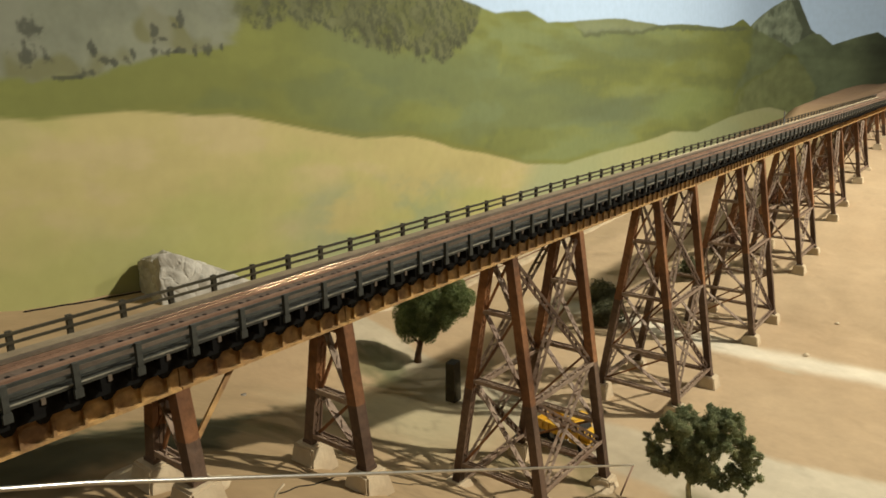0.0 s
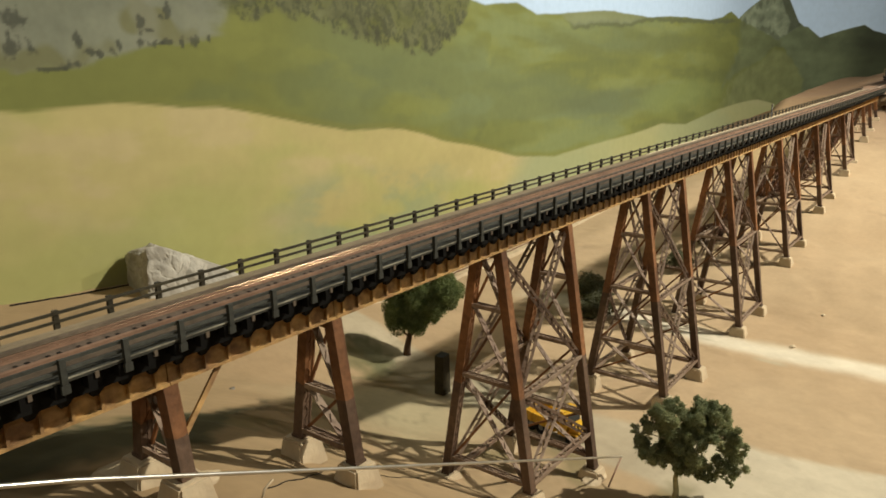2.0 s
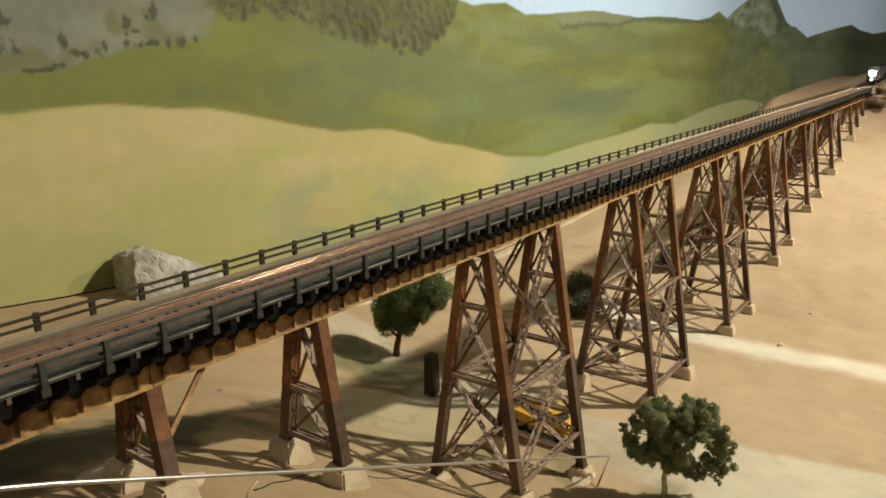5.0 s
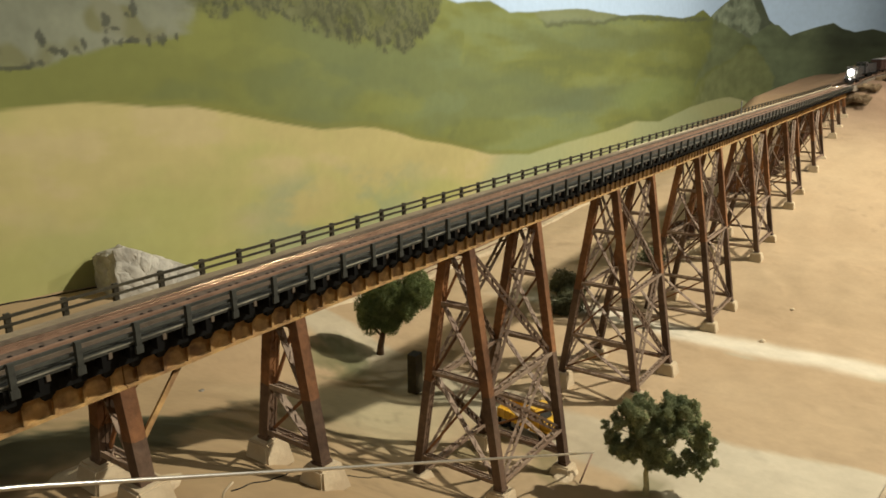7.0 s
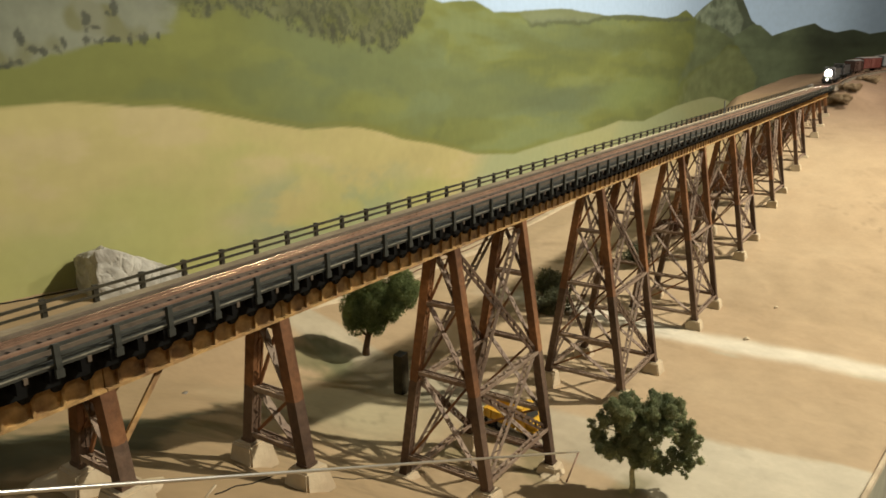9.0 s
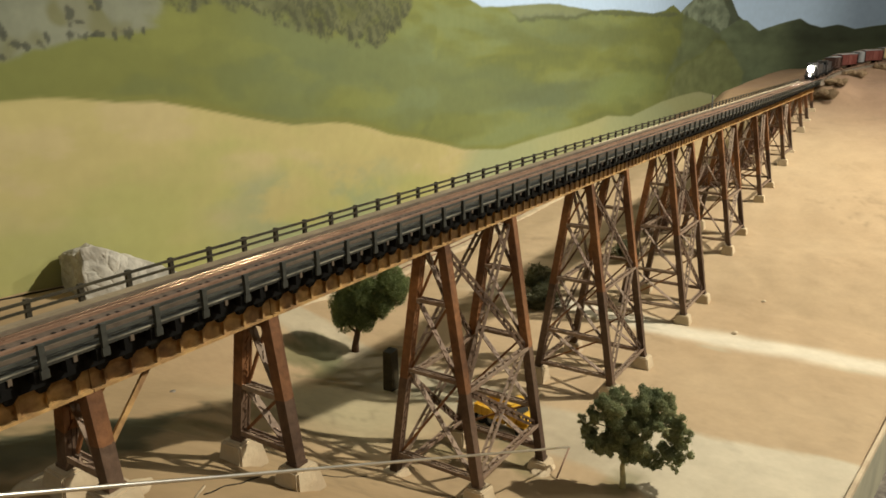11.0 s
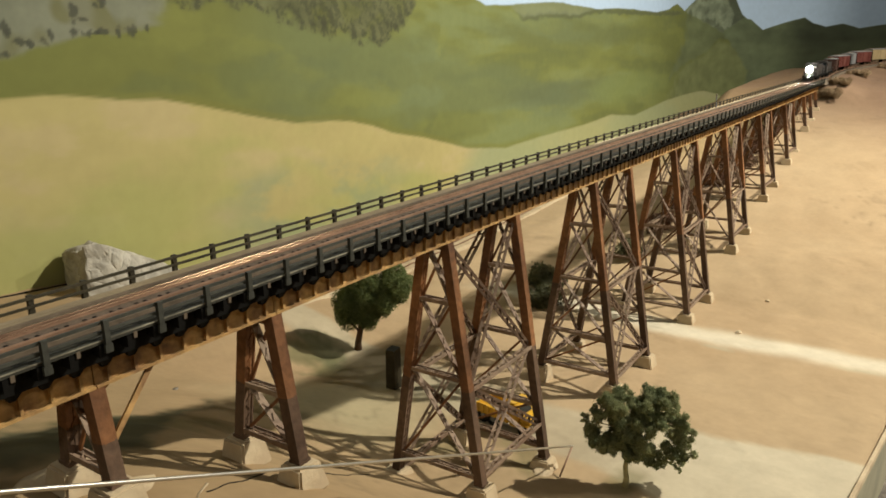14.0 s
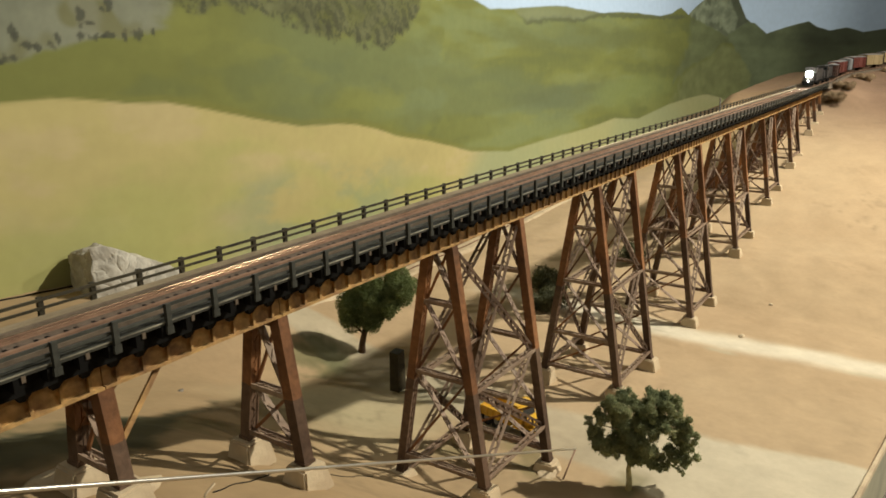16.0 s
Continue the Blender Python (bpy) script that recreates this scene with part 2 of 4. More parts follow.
def ground_height(x, y):
    mid = np.interp(x, (-0.8, -0.1, 0, 0.107, 0.2, 0.285, 0.392, 0.57, 0.68, 0.96, 1.14, 1.247, 1.425, 1.71, 1.995, 2.205, 2.4, 2.7, 3.0, 3.5),
                    (0.25, 0.21, 0.190, 0.148, 0.085, 0.036, 0.013, 0.010, 0.006, 0.004, 0.039, 0.048, 0.077, 0.112, 0.160, 0.197, 0.255, 0.262, 0.285, 0.30))
    back = np.interp(x, (-0.8, 0, 0.22, 0.33, 0.43, 0.56, 1.0, 1.5, 2.0, 2.2, 2.5, 3.2), (0.25, 0.17, 0.088, 0.045, 0.014, 0.012, 0.012, 0.03, 0.08, 0.145, 0.236, 0.262))
    rear = np.interp(x, (-0.8, 0, 0.18, 0.33, 0.42, 0.56, 0.75, 1.0, 2.0, 2.6, 3.2, 3.6), (0.25, 0.15, 0.116, 0.101, 0.085, 0.035, 0.012, 0.012, 0.05, 0.07, 0.10, 0.17))
    k, r = smooth(0.05, 0.24, y), smooth(0.27, 0.45, y)
    h = mid * (1 - k) + (back * (1 - r) + rear * r) * k
    h = h + 0.003 * waves(x, y, 3, 4, 9.0) * smooth(0.03, 0.12, np.abs(y)) + 0.0012 * waves(x, y, 5, 3, 60.0)
    bed = smooth(0.14, 0.045, np.abs(y - track_y(x))) * smooth(2.25, 2.36, x)
    return h * (1 - bed) + (track_z(x) - 0.0055) * bed


def track_y(x):
    d = np.clip(np.asarray(x) - 2.55, 0, 1.05)
    return -(1.08 - np.sqrt(1.08 ** 2 - d ** 2))


def track_z(x):
    return TRACK + 0.055 * np.clip(np.asarray(x) - 2.5, 0, 1)


def ground_sheet():
    us = np.concatenate([np.arange(-0.8, 1.3, 0.007), np.arange(1.3, 3.95, 0.014)])
    vs = np.linspace(0, 1, 130)
    X = np.repeat(us[:, None], len(vs), 1)
    lo = front_edge(X)
    Y = lo + (0.62 - lo) * vs[None, :]
    Z = ground_height(X, Y)
    n1, n2, n3 = waves(X, Y, 11, 5, 6.0), waves(X, Y, 12, 5, 22.0), waves(X, Y, 13, 4, 90.0)
    tan, red, pale, grey = (np.array(c) for c in ((0.395, 0.29, 0.168), (0.325, 0.222, 0.12), (0.58, 0.52, 0.385), (0.385, 0.33, 0.225)))
    m = np.clip(0.45 + 0.5 * n1 + 0.2 * n2, 0, 1)[..., None]
    C = tan * (1 - m * 0.7) + red * m * 0.7
    road = smooth(0.038, 0.008, np.abs(X - 0.825 + 0.03 * Y - 0.012 * np.sin(9 * Y) + 0.008 * n2)) * smooth(0.33, 0.2, Y)
    wash = smooth(0.050 + 0.03 * smooth(-0.05, -0.16, Y), 0.036 + 0.034 * smooth(-0.05, -0.16, Y), np.abs(X - 0.468 - 0.12 * np.clip(Y - 0.05, 0, 1) - 0.10 * np.clip(-Y - 0.16, 0, 1) + 0.012 * n2))
    C = C * (1 - 0.85 * road[..., None]) + pale * 0.85 * road[..., None]
    front = smooth(-0.04, -0.15, Y)[..., None]
    C = C * (1 - 0.8 * wash[..., None]) + (grey * (1 - front) + np.array((0.50, 0.445, 0.32)) * front) * 0.8 * wash[..., None]
    # moss by the footings; the last two patches deepen tree and deck shadow
    moss_and_shade = sum(smooth(1.3, 0.4, np.hypot((X - a) / p, (Y - c) / q) + 0.5 * n3 + 0.3 * n2) for a, c, p, q in
               ((0.385, -0.030, 0.030, 0.022), (0.370, 0.045, 0.035, 0.02), (0.41, 0.0, 0.015, 0.03), (0.415, -0.115, 0.022, 0.016), (0.45, 0.265, 0.04, 0.035), (0.10, 0.14, 0.10, 0.03)))
    C = C + (np.array((0.15, 0.135, 0.055)) - C) * (0.55 * np.clip(moss_and_shade, 0, 1))[..., None]
    sage = smooth(1.2, 0.3, np.hypot((X - 0.37) / 0.14, (Y - 0.19) / 0.13) + 0.3 * n1 + 0.2 * n2)
    C = C + (np.array((0.32, 0.305, 0.185)) - C) * (0.55 * sage)[..., None]
    for a, c, p, q in ((0.801, -0.262, 0.007, 0.030), (0.782, -0.106, 0.006, 0.022)):
        puddle = smooth(1.2, 0.5, np.hypot((X - a + 0.12 * (Y - c)) / p, (Y - c) / q) + 0.3 * n3)
        C = C + (np.array((0.37, 0.34, 0.23)) - C) * (0.6 * puddle)[..., None]
    hill = smooth(1.75, 2.1, X) * smooth(0.05, 0.12, Y) * (0.75 + 0.25 * n2)
    C = C * (1 - 0.8 * hill[..., None]) + np.array((0.50, 0.36, 0.17)) * 0.8 * hill[..., None]
    # sand darkened at far and near ends, balancing lamp brightness in the pigment
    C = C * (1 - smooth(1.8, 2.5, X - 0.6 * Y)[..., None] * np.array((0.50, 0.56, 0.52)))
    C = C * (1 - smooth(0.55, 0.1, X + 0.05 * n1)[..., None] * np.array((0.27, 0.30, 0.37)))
    # deck shadow painted into the sand as a ragged dark olive strip
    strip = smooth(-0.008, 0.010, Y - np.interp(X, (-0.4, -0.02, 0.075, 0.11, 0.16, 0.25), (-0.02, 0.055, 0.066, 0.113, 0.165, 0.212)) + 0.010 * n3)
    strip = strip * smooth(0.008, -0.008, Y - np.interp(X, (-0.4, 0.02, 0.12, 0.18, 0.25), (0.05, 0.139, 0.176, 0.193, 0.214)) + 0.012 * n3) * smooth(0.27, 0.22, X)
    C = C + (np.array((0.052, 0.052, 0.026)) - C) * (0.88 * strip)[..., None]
    # round tree's cast shadow deepened by dark green pigment
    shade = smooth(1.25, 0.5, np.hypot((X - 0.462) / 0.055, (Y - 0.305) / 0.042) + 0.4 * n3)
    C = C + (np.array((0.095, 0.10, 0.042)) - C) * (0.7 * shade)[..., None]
    crack = smooth(0.06, 0.0, np.abs(waves(X, Y, 14, 4, 16.0))) * smooth(0.0, 0.45, waves(X, Y, 15, 3, 9.0))
    C = C * (1 - 0.2 * crack[..., None])
    stain = smooth(0.38, 0.6, n2 * 0.6 + n3 * 0.5)[..., None]
    C = C * (1 - 0.13 * stain)
    C = C * (1 + 0.06 * n3[..., None])
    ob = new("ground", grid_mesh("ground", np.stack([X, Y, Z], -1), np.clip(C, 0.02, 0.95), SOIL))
    tagged(ob, "sandy tan plaster scenery with pale dirt roads", "ground", "", "structure")


ground_sheet()

# ---- painted backdrop ----
WALL_Y = 0.6


def wall_place(s):
    """Along the wall: straight to x = 3, then a quarter bend towards the aisle."""
    s = np.asarray(s, float)
    a = np.clip((s - 3) / 0.9, 0, math.pi / 2)
    rest = np.clip(s - 3 - 0.9 * math.pi / 2, 0, None)
    return np.where(s < 3, s, 3 + 0.9 * np.sin(a)), np.where(s < 3, WALL_Y, -0.3 + 0.9 * np.cos(a) - rest)


def painted_backdrop():
    s = np.concatenate([np.arange(-1.2, 0.09, 0.04), np.arange(0.1, 1.1985, 0.0025), np.arange(1.2, 1.598, 0.004), np.arange(1.6, 2.596, 0.007), np.arange(2.6, 4.198, 0.0045), np.arange(4.2, 6.2, 0.05)])
    z = np.concatenate([np.arange(-0.1, 0.358, 0.004), np.arange(0.36, 0.649, 0.0023), np.arange(0.65, 0.81, 0.02)])
    S, Z = np.repeat(s[:, None], len(z), 1), np.repeat(z[None, :], len(s), 0)
    X, Y = wall_place(S)
    w1, w2, w3 = waves(S * 0.7, Z, 21, 4, 5), waves(np.where(S < 1.2, S, 1.2 + (S - 1.2) * 0.45), Z * 2.5, 22, 4, 13), waves(S, Z * 1.5, 23, 4, 70)
    jag = 0.0016 * waves(S, S * 0, 24, 4, 40)
    strokes = waves(S * np.where(S < 1.2, 1.0, 0.5), Z * 2.2, 41, 5, 17)
    dabs = waves(S * 0.8, Z * 1.3, 42, 4, 42)

    def over(C, colour, mask):
        return C * (1 - mask[..., None]) + np.asarray(colour) * mask[..., None]

    def above(ss, zz, soft):
        return smooth(-soft, soft, Z - np.interp(S, ss, zz) + soft * 0.6 * w3)

    def beyond(zz, ss, soft):
        return smooth(-soft, soft, S - np.interp(Z, zz, ss) + soft * 0.6 * w3)

    sky = np.array((0.52, 0.67, 0.84)) * (1 + 0.04 * w1)[..., None]
    # sky paint dims to the right, holding the lamps' fall-off there
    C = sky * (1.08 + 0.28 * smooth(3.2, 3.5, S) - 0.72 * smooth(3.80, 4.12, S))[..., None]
    top = np.interp(S, SKYLINE[0], SKYLINE[1]) + jag
    hill = smooth(0.003, -0.003, Z - top)
    green = np.array((0.212, 0.232, 0.064)) * ((1 + 0.12 * w1 + 0.10 * w2 + 0.07 * strokes + 0.04 * dabs) * (1 - 0.14 * smooth(1.9, 3.0, S)))[..., None]
    green = over(green, (0.235, 0.285, 0.13), 0.55 * smooth(0.8, 1.2, S) * smooth(2.9, 2.2, S) * smooth(-0.1, 0.5, w2 + 0.4 * strokes))
    green = over(green, np.array((0.186, 0.196, 0.050)) * (1 + 0.1 * w1 + 0.06 * strokes)[..., None], 0.7 * smooth(1.0, 0.45, S))
    green = over(green, (0.150, 0.175, 0.062), 0.55 * smooth(0.05, 0.6, -w2 + 0.3 * w1 + 0.3 * strokes))
    green = over(green, (0.175, 0.215, 0.105), 0.5 * smooth(0.10, 0.03, np.abs(Z - 0.30 - 0.06 * np.sin(2.4 * S)) + 0.05 * strokes) * smooth(0.55, 0.8, S) * smooth(2.1, 1.7, S))
    green = over(green, (0.255, 0.268, 0.068), 0.3 * smooth(0.15, 0.6, strokes + 0.4 * dabs))
    green = over(green, (0.128, 0.155, 0.082), 0.6 * smooth(0.11, 0.03, np.hypot((S - 1.9) * 0.22, (Z - 0.255) * 1.5) + 0.03 * strokes))
    green = over(green, (0.135, 0.16, 0.07), 0.6 * smooth(0.16, 0.05, np.hypot((S - 1.95) * 0.25, (Z - 0.425) * 2.4) + 0.04 * strokes))
    green = over(green, (0.25, 0.30, 0.10), 0.65 * smooth(0.12, 0.03, np.hypot((S - 2.42) * 0.22, (Z - 0.24) * 1.6) + 0.025 * strokes))
    # thin darker line of brush under the skyline
    green = over(green, (0.11, 0.125, 0.062), 0.75 * smooth(0.012, 0.003, np.abs(Z - np.interp(S, (1.5, 1.58, 1.77, 1.9, 2.05, 2.6, 2.98), (0.48, 0.452, 0.466, 0.463, 0.484, 0.489, 0.50)) + 0.006 * w3)) * smooth(1.5, 1.6, S) * smooth(3.0, 2.9, S))
    green = over(green, (0.24, 0.265, 0.155), 0.6 * above((1.5, 1.58, 1.77, 1.9, 2.05), (0.48, 0.455, 0.468, 0.466, 0.487), 0.004) * smooth(1.47, 1.55, S) * smooth(2.08, 2.0, S))
    C = over(C, green, hill)
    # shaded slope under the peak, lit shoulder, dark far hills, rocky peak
    slope = above((2.75, 2.84, 3.05, 3.25, 3.33), (0.22, 0.245, 0.30, 0.338, 0.395), 0.014) * beyond((0.24, 0.396, 0.505), (2.83, 3.03, 3.02), 0.05)
    C = over(C, np.array((0.172, 0.203, 0.096)) * (1 + 0.22 * strokes + 0.15 * dabs)[..., None], hill * slope * 0.85)
    shoulder = smooth(0.012, -0.012, Z - np.interp(S, (2.84, 3.05, 3.25, 3.335, 3.43, 3.51), (0.235, 0.29, 0.335, 0.392, 0.372, 0.30))) * beyond((0.15, 0.30, 0.4), (2.85, 3.0, 3.28), 0.09)
    C = over(C, np.array((0.212, 0.236, 0.10)) * (1 + 0.16 * dabs + 0.1 * w3)[..., None], hill * shoulder * 0.8)
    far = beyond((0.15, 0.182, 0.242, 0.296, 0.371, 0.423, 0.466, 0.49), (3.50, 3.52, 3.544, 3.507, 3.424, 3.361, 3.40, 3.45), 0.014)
    # dark hill green, dimmed further right for the lamps' fall-off
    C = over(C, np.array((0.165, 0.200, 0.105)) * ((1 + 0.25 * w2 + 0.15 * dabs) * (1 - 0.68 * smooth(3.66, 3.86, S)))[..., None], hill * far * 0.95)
    crag = above((3.0, 3.015, 3.133, 3.283, 3.361, 3.442, 3.49, 3.52), (0.56, 0.504, 0.486, 0.452, 0.423, 0.466, 0.488, 0.54), 0.006) * smooth(2.99, 3.01, S) * smooth(3.52, 3.49, S)
    C = over(C, np.array((0.245, 0.285, 0.185)) * (1 + 0.3 * w3 + 0.25 * dabs)[..., None], hill * crag * 0.9)
    C = over(C, (0.085, 0.10, 0.06), hill * crag * 0.8 * beyond((0.46, 0.502, 0.62), (3.415, 3.425, 3.335), 0.008))
    C = over(C, (0.10, 0.115, 0.065), hill * crag * 0.55 * smooth(0.25, 0.6, waves(S, Z, 43, 3, 45)))
    # mottled scrub on the upper ridge
    low = np.interp(S, (0.40, 0.494, 0.619, 0.767, 0.90, 0.984, 1.05, 1.10, 1.2), (0.46, 0.447, 0.462, 0.430, 0.405, 0.392, 0.415, 0.46, 0.6))
    scrub = smooth(-0.012, 0.012, Z - low + 0.016 * w3) * smooth(0.38, 0.5, S) * smooth(1.16, 1.1, S)
    C = over(C, np.array((0.110, 0.116, 0.052)) * (1 + 0.45 * w3 + 0.3 * waves(S, Z, 34, 4, 34))[..., None], hill * scrub * (0.6 + 0.35 * smooth(-0.3, 0.3, w3 + waves(S, Z, 35, 3, 26))))
    specks = waves(S, Z, 45, 3, 260)
    C = over(C, (0.062, 0.066, 0.036), hill * scrub * 0.5 * smooth(0.0, 0.5, specks + 0.5 * waves(S, Z, 46, 2, 40)))
    C = over(C, (0.165, 0.175, 0.085), hill * scrub * 0.3 * smooth(0.2, 0.5, -specks + 0.4 * waves(S, Z, 47, 2, 60)))
    rim = smooth(0.014, 0.004, np.abs(Z - low + 0.016 * w3 - 0.006)) * smooth(0.46, 0.55, S) * smooth(1.12, 1.08, S)
    C = over(C, (0.060, 0.064, 0.035), hill * rim * 0.45 * smooth(-0.2, 0.3, specks))
    # grey cliff
    edge = np.interp(S, (0.0, 0.19, 0.312, 0.376, 0.49, 0.56), (0.38, 0.381, 0.384, 0.404, 0.420, 0.43))
    cliff = smooth(-0.004, 0.006, Z - edge + 0.006 * w3) * smooth(0.53, 0.485, S + 0.018 * w3 + 0.012 * w2)
    C = over(C, np.array((0.235, 0.247, 0.178)) * (1 + 0.2 * w2 + 0.06 * specks)[..., None], hill * cliff * 0.9)
    C = over(C, (0.165, 0.16, 0.055), hill * cliff * 0.7 * smooth(0.15, 0.55, waves(S, Z, 31, 3, 38)))
    C = over(C, (0.25, 0.255, 0.18), hill * cliff * 0.6 * smooth(0.2, 0.6, waves(S, Z, 32, 3, 30)))
    bushes = ((0.229, 0.437, 9, 8), (0.222, 0.408, 12, 8), (0.296, 0.418, 4, 6), (0.297, 0.410, 3.5, 4), (0.310, 0.400, 6, 4), (0.324, 0.399, 3, 3), (0.349, 0.410, 3, 8),
              (0.342, 0.402, 4, 4), (0.382, 0.436, 4.5, 7), (0.393, 0.427, 4, 3), (0.284, 0.385, 9, 4), (0.262, 0.382, 14, 2), (0.401, 0.411, 7, 3), (0.420, 0.413, 8, 3),
              (0.440, 0.412, 3, 5), (0.457, 0.414, 8, 5), (0.484, 0.418, 3, 4), (0.423, 0.452, 4, 8), (0.410, 0.446, 5, 3), (0.378, 0.412, 5, 4))
    for cs, cz, rs, rz in bushes:
        blob = smooth(1.15, 0.45, np.hypot((S - cs) / rs * 680, (Z - cz) / rz * 680) + 0.3 * w3 + 0.7 * specks)
        C = over(C, (0.062, 0.066, 0.045), 0.8 * blob)
    # ochre meadow
    line = np.interp(S, MEADOW[0], MEADOW[1]) + 0.5 * jag
    meadow = smooth(0.003, -0.003, Z - line)
    ochre = np.array((0.53, 0.455, 0.19)) * (1 + 0.05 * w1 + 0.05 * w2 + 0.05 * strokes)[..., None]
    ochre = over(ochre, (0.56, 0.46, 0.24), 0.6 * smooth(0.1, 0.5, strokes + 0.4 * w1))
    ochre = over(ochre, (0.40, 0.405, 0.135), 0.75 * smooth(-0.2, 0.5, w2 * 0.5 - 0.32 + (line - Z) * 3.6))
    ochre = over(ochre, (0.33, 0.39, 0.22), 0.7 * smooth(0.1, 0.55, w1 * 0.7 + (0.13 - Z) * 4.0) * smooth(0.5, 0.8, S))
    ochre = over(ochre, (0.385, 0.41, 0.20), 0.75 * smooth(1.2, 1.7, S))
    ochre = over(ochre, (0.27, 0.33, 0.20), 0.55 * smooth(-0.1, 0.6, strokes + 0.3 * dabs + (0.18 - Z) * 6) * smooth(0.21, 0.17, Z) * smooth(0.5, 0.68, S) * smooth(1.15, 0.9, S))
    C = over(C, ochre, meadow)
    C = over(C, (0.23, 0.22, 0.05), 0.5 * smooth(0.008, 0.001, np.abs(Z - line - 0.006)) * smooth(0.3, 0.5, S) * smooth(1.6, 1.2, S))
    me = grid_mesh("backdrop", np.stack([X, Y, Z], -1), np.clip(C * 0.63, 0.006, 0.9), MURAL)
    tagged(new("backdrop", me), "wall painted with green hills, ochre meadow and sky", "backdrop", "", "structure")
    g = Geo()
    ss = [-1.2, 0, 1, 2, 3] + [3 + 0.9 * a for a in np.linspace(0.15, math.pi / 2, 10)] + [6.2]
    for a, b in zip(ss[:-1], ss[1:]):
        (ax, bx), (ay, by) = wall_place([a, b])
        d = Vector((bx - ax, by - ay, 0)).normalized()
        o = Vector((-d.y, d.x, 0))
        p, q = Vector((ax, ay, 0)) + o * 0.004, Vector((bx, by, 0)) + o * 0.004
        g.hexa([p + Vector((0, 0, -0.9)), q + Vector((0, 0, -0.9)), q + o * 0.05 + Vector((0, 0, -0.9)), p + o * 0.05 + Vector((0, 0, -0.9)),
                p + Vector((0, 0, 2)), q + Vector((0, 0, 2)), q + o * 0.05 + Vector((0, 0, 2)), p + o * 0.05 + Vector((0, 0, 2))])
    tagged(part("wall_north", g, WALLPAINT), "painted plaster wall behind the layout", "wall", "", "structure")


SKYLINE = ((0.0, 1.0, 1.058, 1.175, 1.299, 1.392, 1.527, 1.752, 2.054, 2.315, 2.632, 2.78, 2.883, 2.99, 3.292, 3.385, 3.477, 3.51, 3.535, 3.605, 3.70, 3.815, 3.86, 3.917, 3.992, 4.067, 4.192, 6.0),
           (0.62, 0.53, 0.510, 0.490, 0.500, 0.477, 0.484, 0.499, 0.489, 0.498, 0.494, 0.508, 0.533, 0.508, 0.62, 0.623, 0.502, 0.482, 0.478, 0.435, 0.461, 0.487, 0.462, 0.446, 0.458, 0.438, 0.454, 0.46))
MEADOW = ((0.0, 0.182, 0.225, 0.262, 0.331, 0.374, 0.43, 0.492, 0.566, 0.648, 0.755, 0.84, 0.899, 0.96, 1.02, 1.136, 1.308, 1.493, 1.71, 1.996, 2.221, 2.455, 2.797, 3.252, 3.355, 3.5, 6.0),
          (0.34, 0.339, 0.334, 0.337, 0.339, 0.335, 0.326, 0.323, 0.308, 0.288, 0.266, 0.262, 0.256, 0.242, 0.222, 0.200, 0.156, 0.135, 0.142, 0.145, 0.157, 0.136, 0.162, 0.178, 0.158, 0.10, 0.0))
painted_backdrop()


def room():
    for name, b, m, label in (("floor", (-3, 6.6, -3.2, 0.7, -0.95, -0.9), CARPET, "dark carpeted room floor"),
                              ("ceiling", (-3, 6.6, -3.2, 0.7, 2.0, 2.05), CEIL, "plain painted ceiling"),
                              ("wall_south", (-3, 6.6, -3.2, -3.15, -0.9, 2.0), WALLPAINT, "plain painted room wall"),
                              ("wall_west", (-3.05, -3, -3.2, 0.7, -0.9, 2.0), WALLPAINT, "plain painted room wall"),
                              ("wall_east", (6.6, 6.65, -3.2, 0.7, -0.9, 2.0), WALLPAINT, "plain painted room wall")):
        tagged(part(name, Geo().box(*b), m), label, name.split("_")[0], "", "structure")
    face, cap = Geo(), Geo()
    lo = Vector((0, 0, -0.066))
    for i in range(30):
        u, v = -0.8 + 4.75 * i / 30, -0.8 + 4.75 * (i + 1) / 30
        zu, zv = (Vector((0, 0, float(ground_height(t, front_edge(t))) + 0.002)) for t in (u, v))
        pu, pv = (Vector((t, front_edge(t) - 0.0032, 0)) for t in (u, v))
        w, e = Vector((0, 0.0036, 0)), Vector((0, 0.0006, 0.0024))
        face.hexa([pu + lo, pv + lo, pv + w + lo, pu + w + lo, pu + zu, pv + zv, pv + w + zv, pu + w + zu])
        up = Vector((0, 0, 0.0016))
        cap.hexa([pu + zu - e, pv + zv - e, pv + w + zv, pu + w + zu, pu + zu + up, pv + zv + up, pv + w + zv + up, pu + w + zu + up])
    board = tagged(part("fascia_board", face, BOARD), "plywood edge board along the layout front", "fascia", "", "structure")
    part("edge_cap", cap, CONCRETE, board, "cream painted top edge")
    g = Geo().box(-0.8, 3.95, -1.0, 0.62, -0.14, -0.066)
    tagged(part("lower_shelf", g, STONE), "dark lower shelf below the edge board", "shelf", "", "structure")


room()
# ---- viaduct ----
STEP = 0.02585
LEG = 0.0075
BATTER = 0.1556
TOP_Y = 0.0099
BENTS = [k * 0.2849 + a for k in range(8) for a in (0.0, 0.1071)] + [2.205]


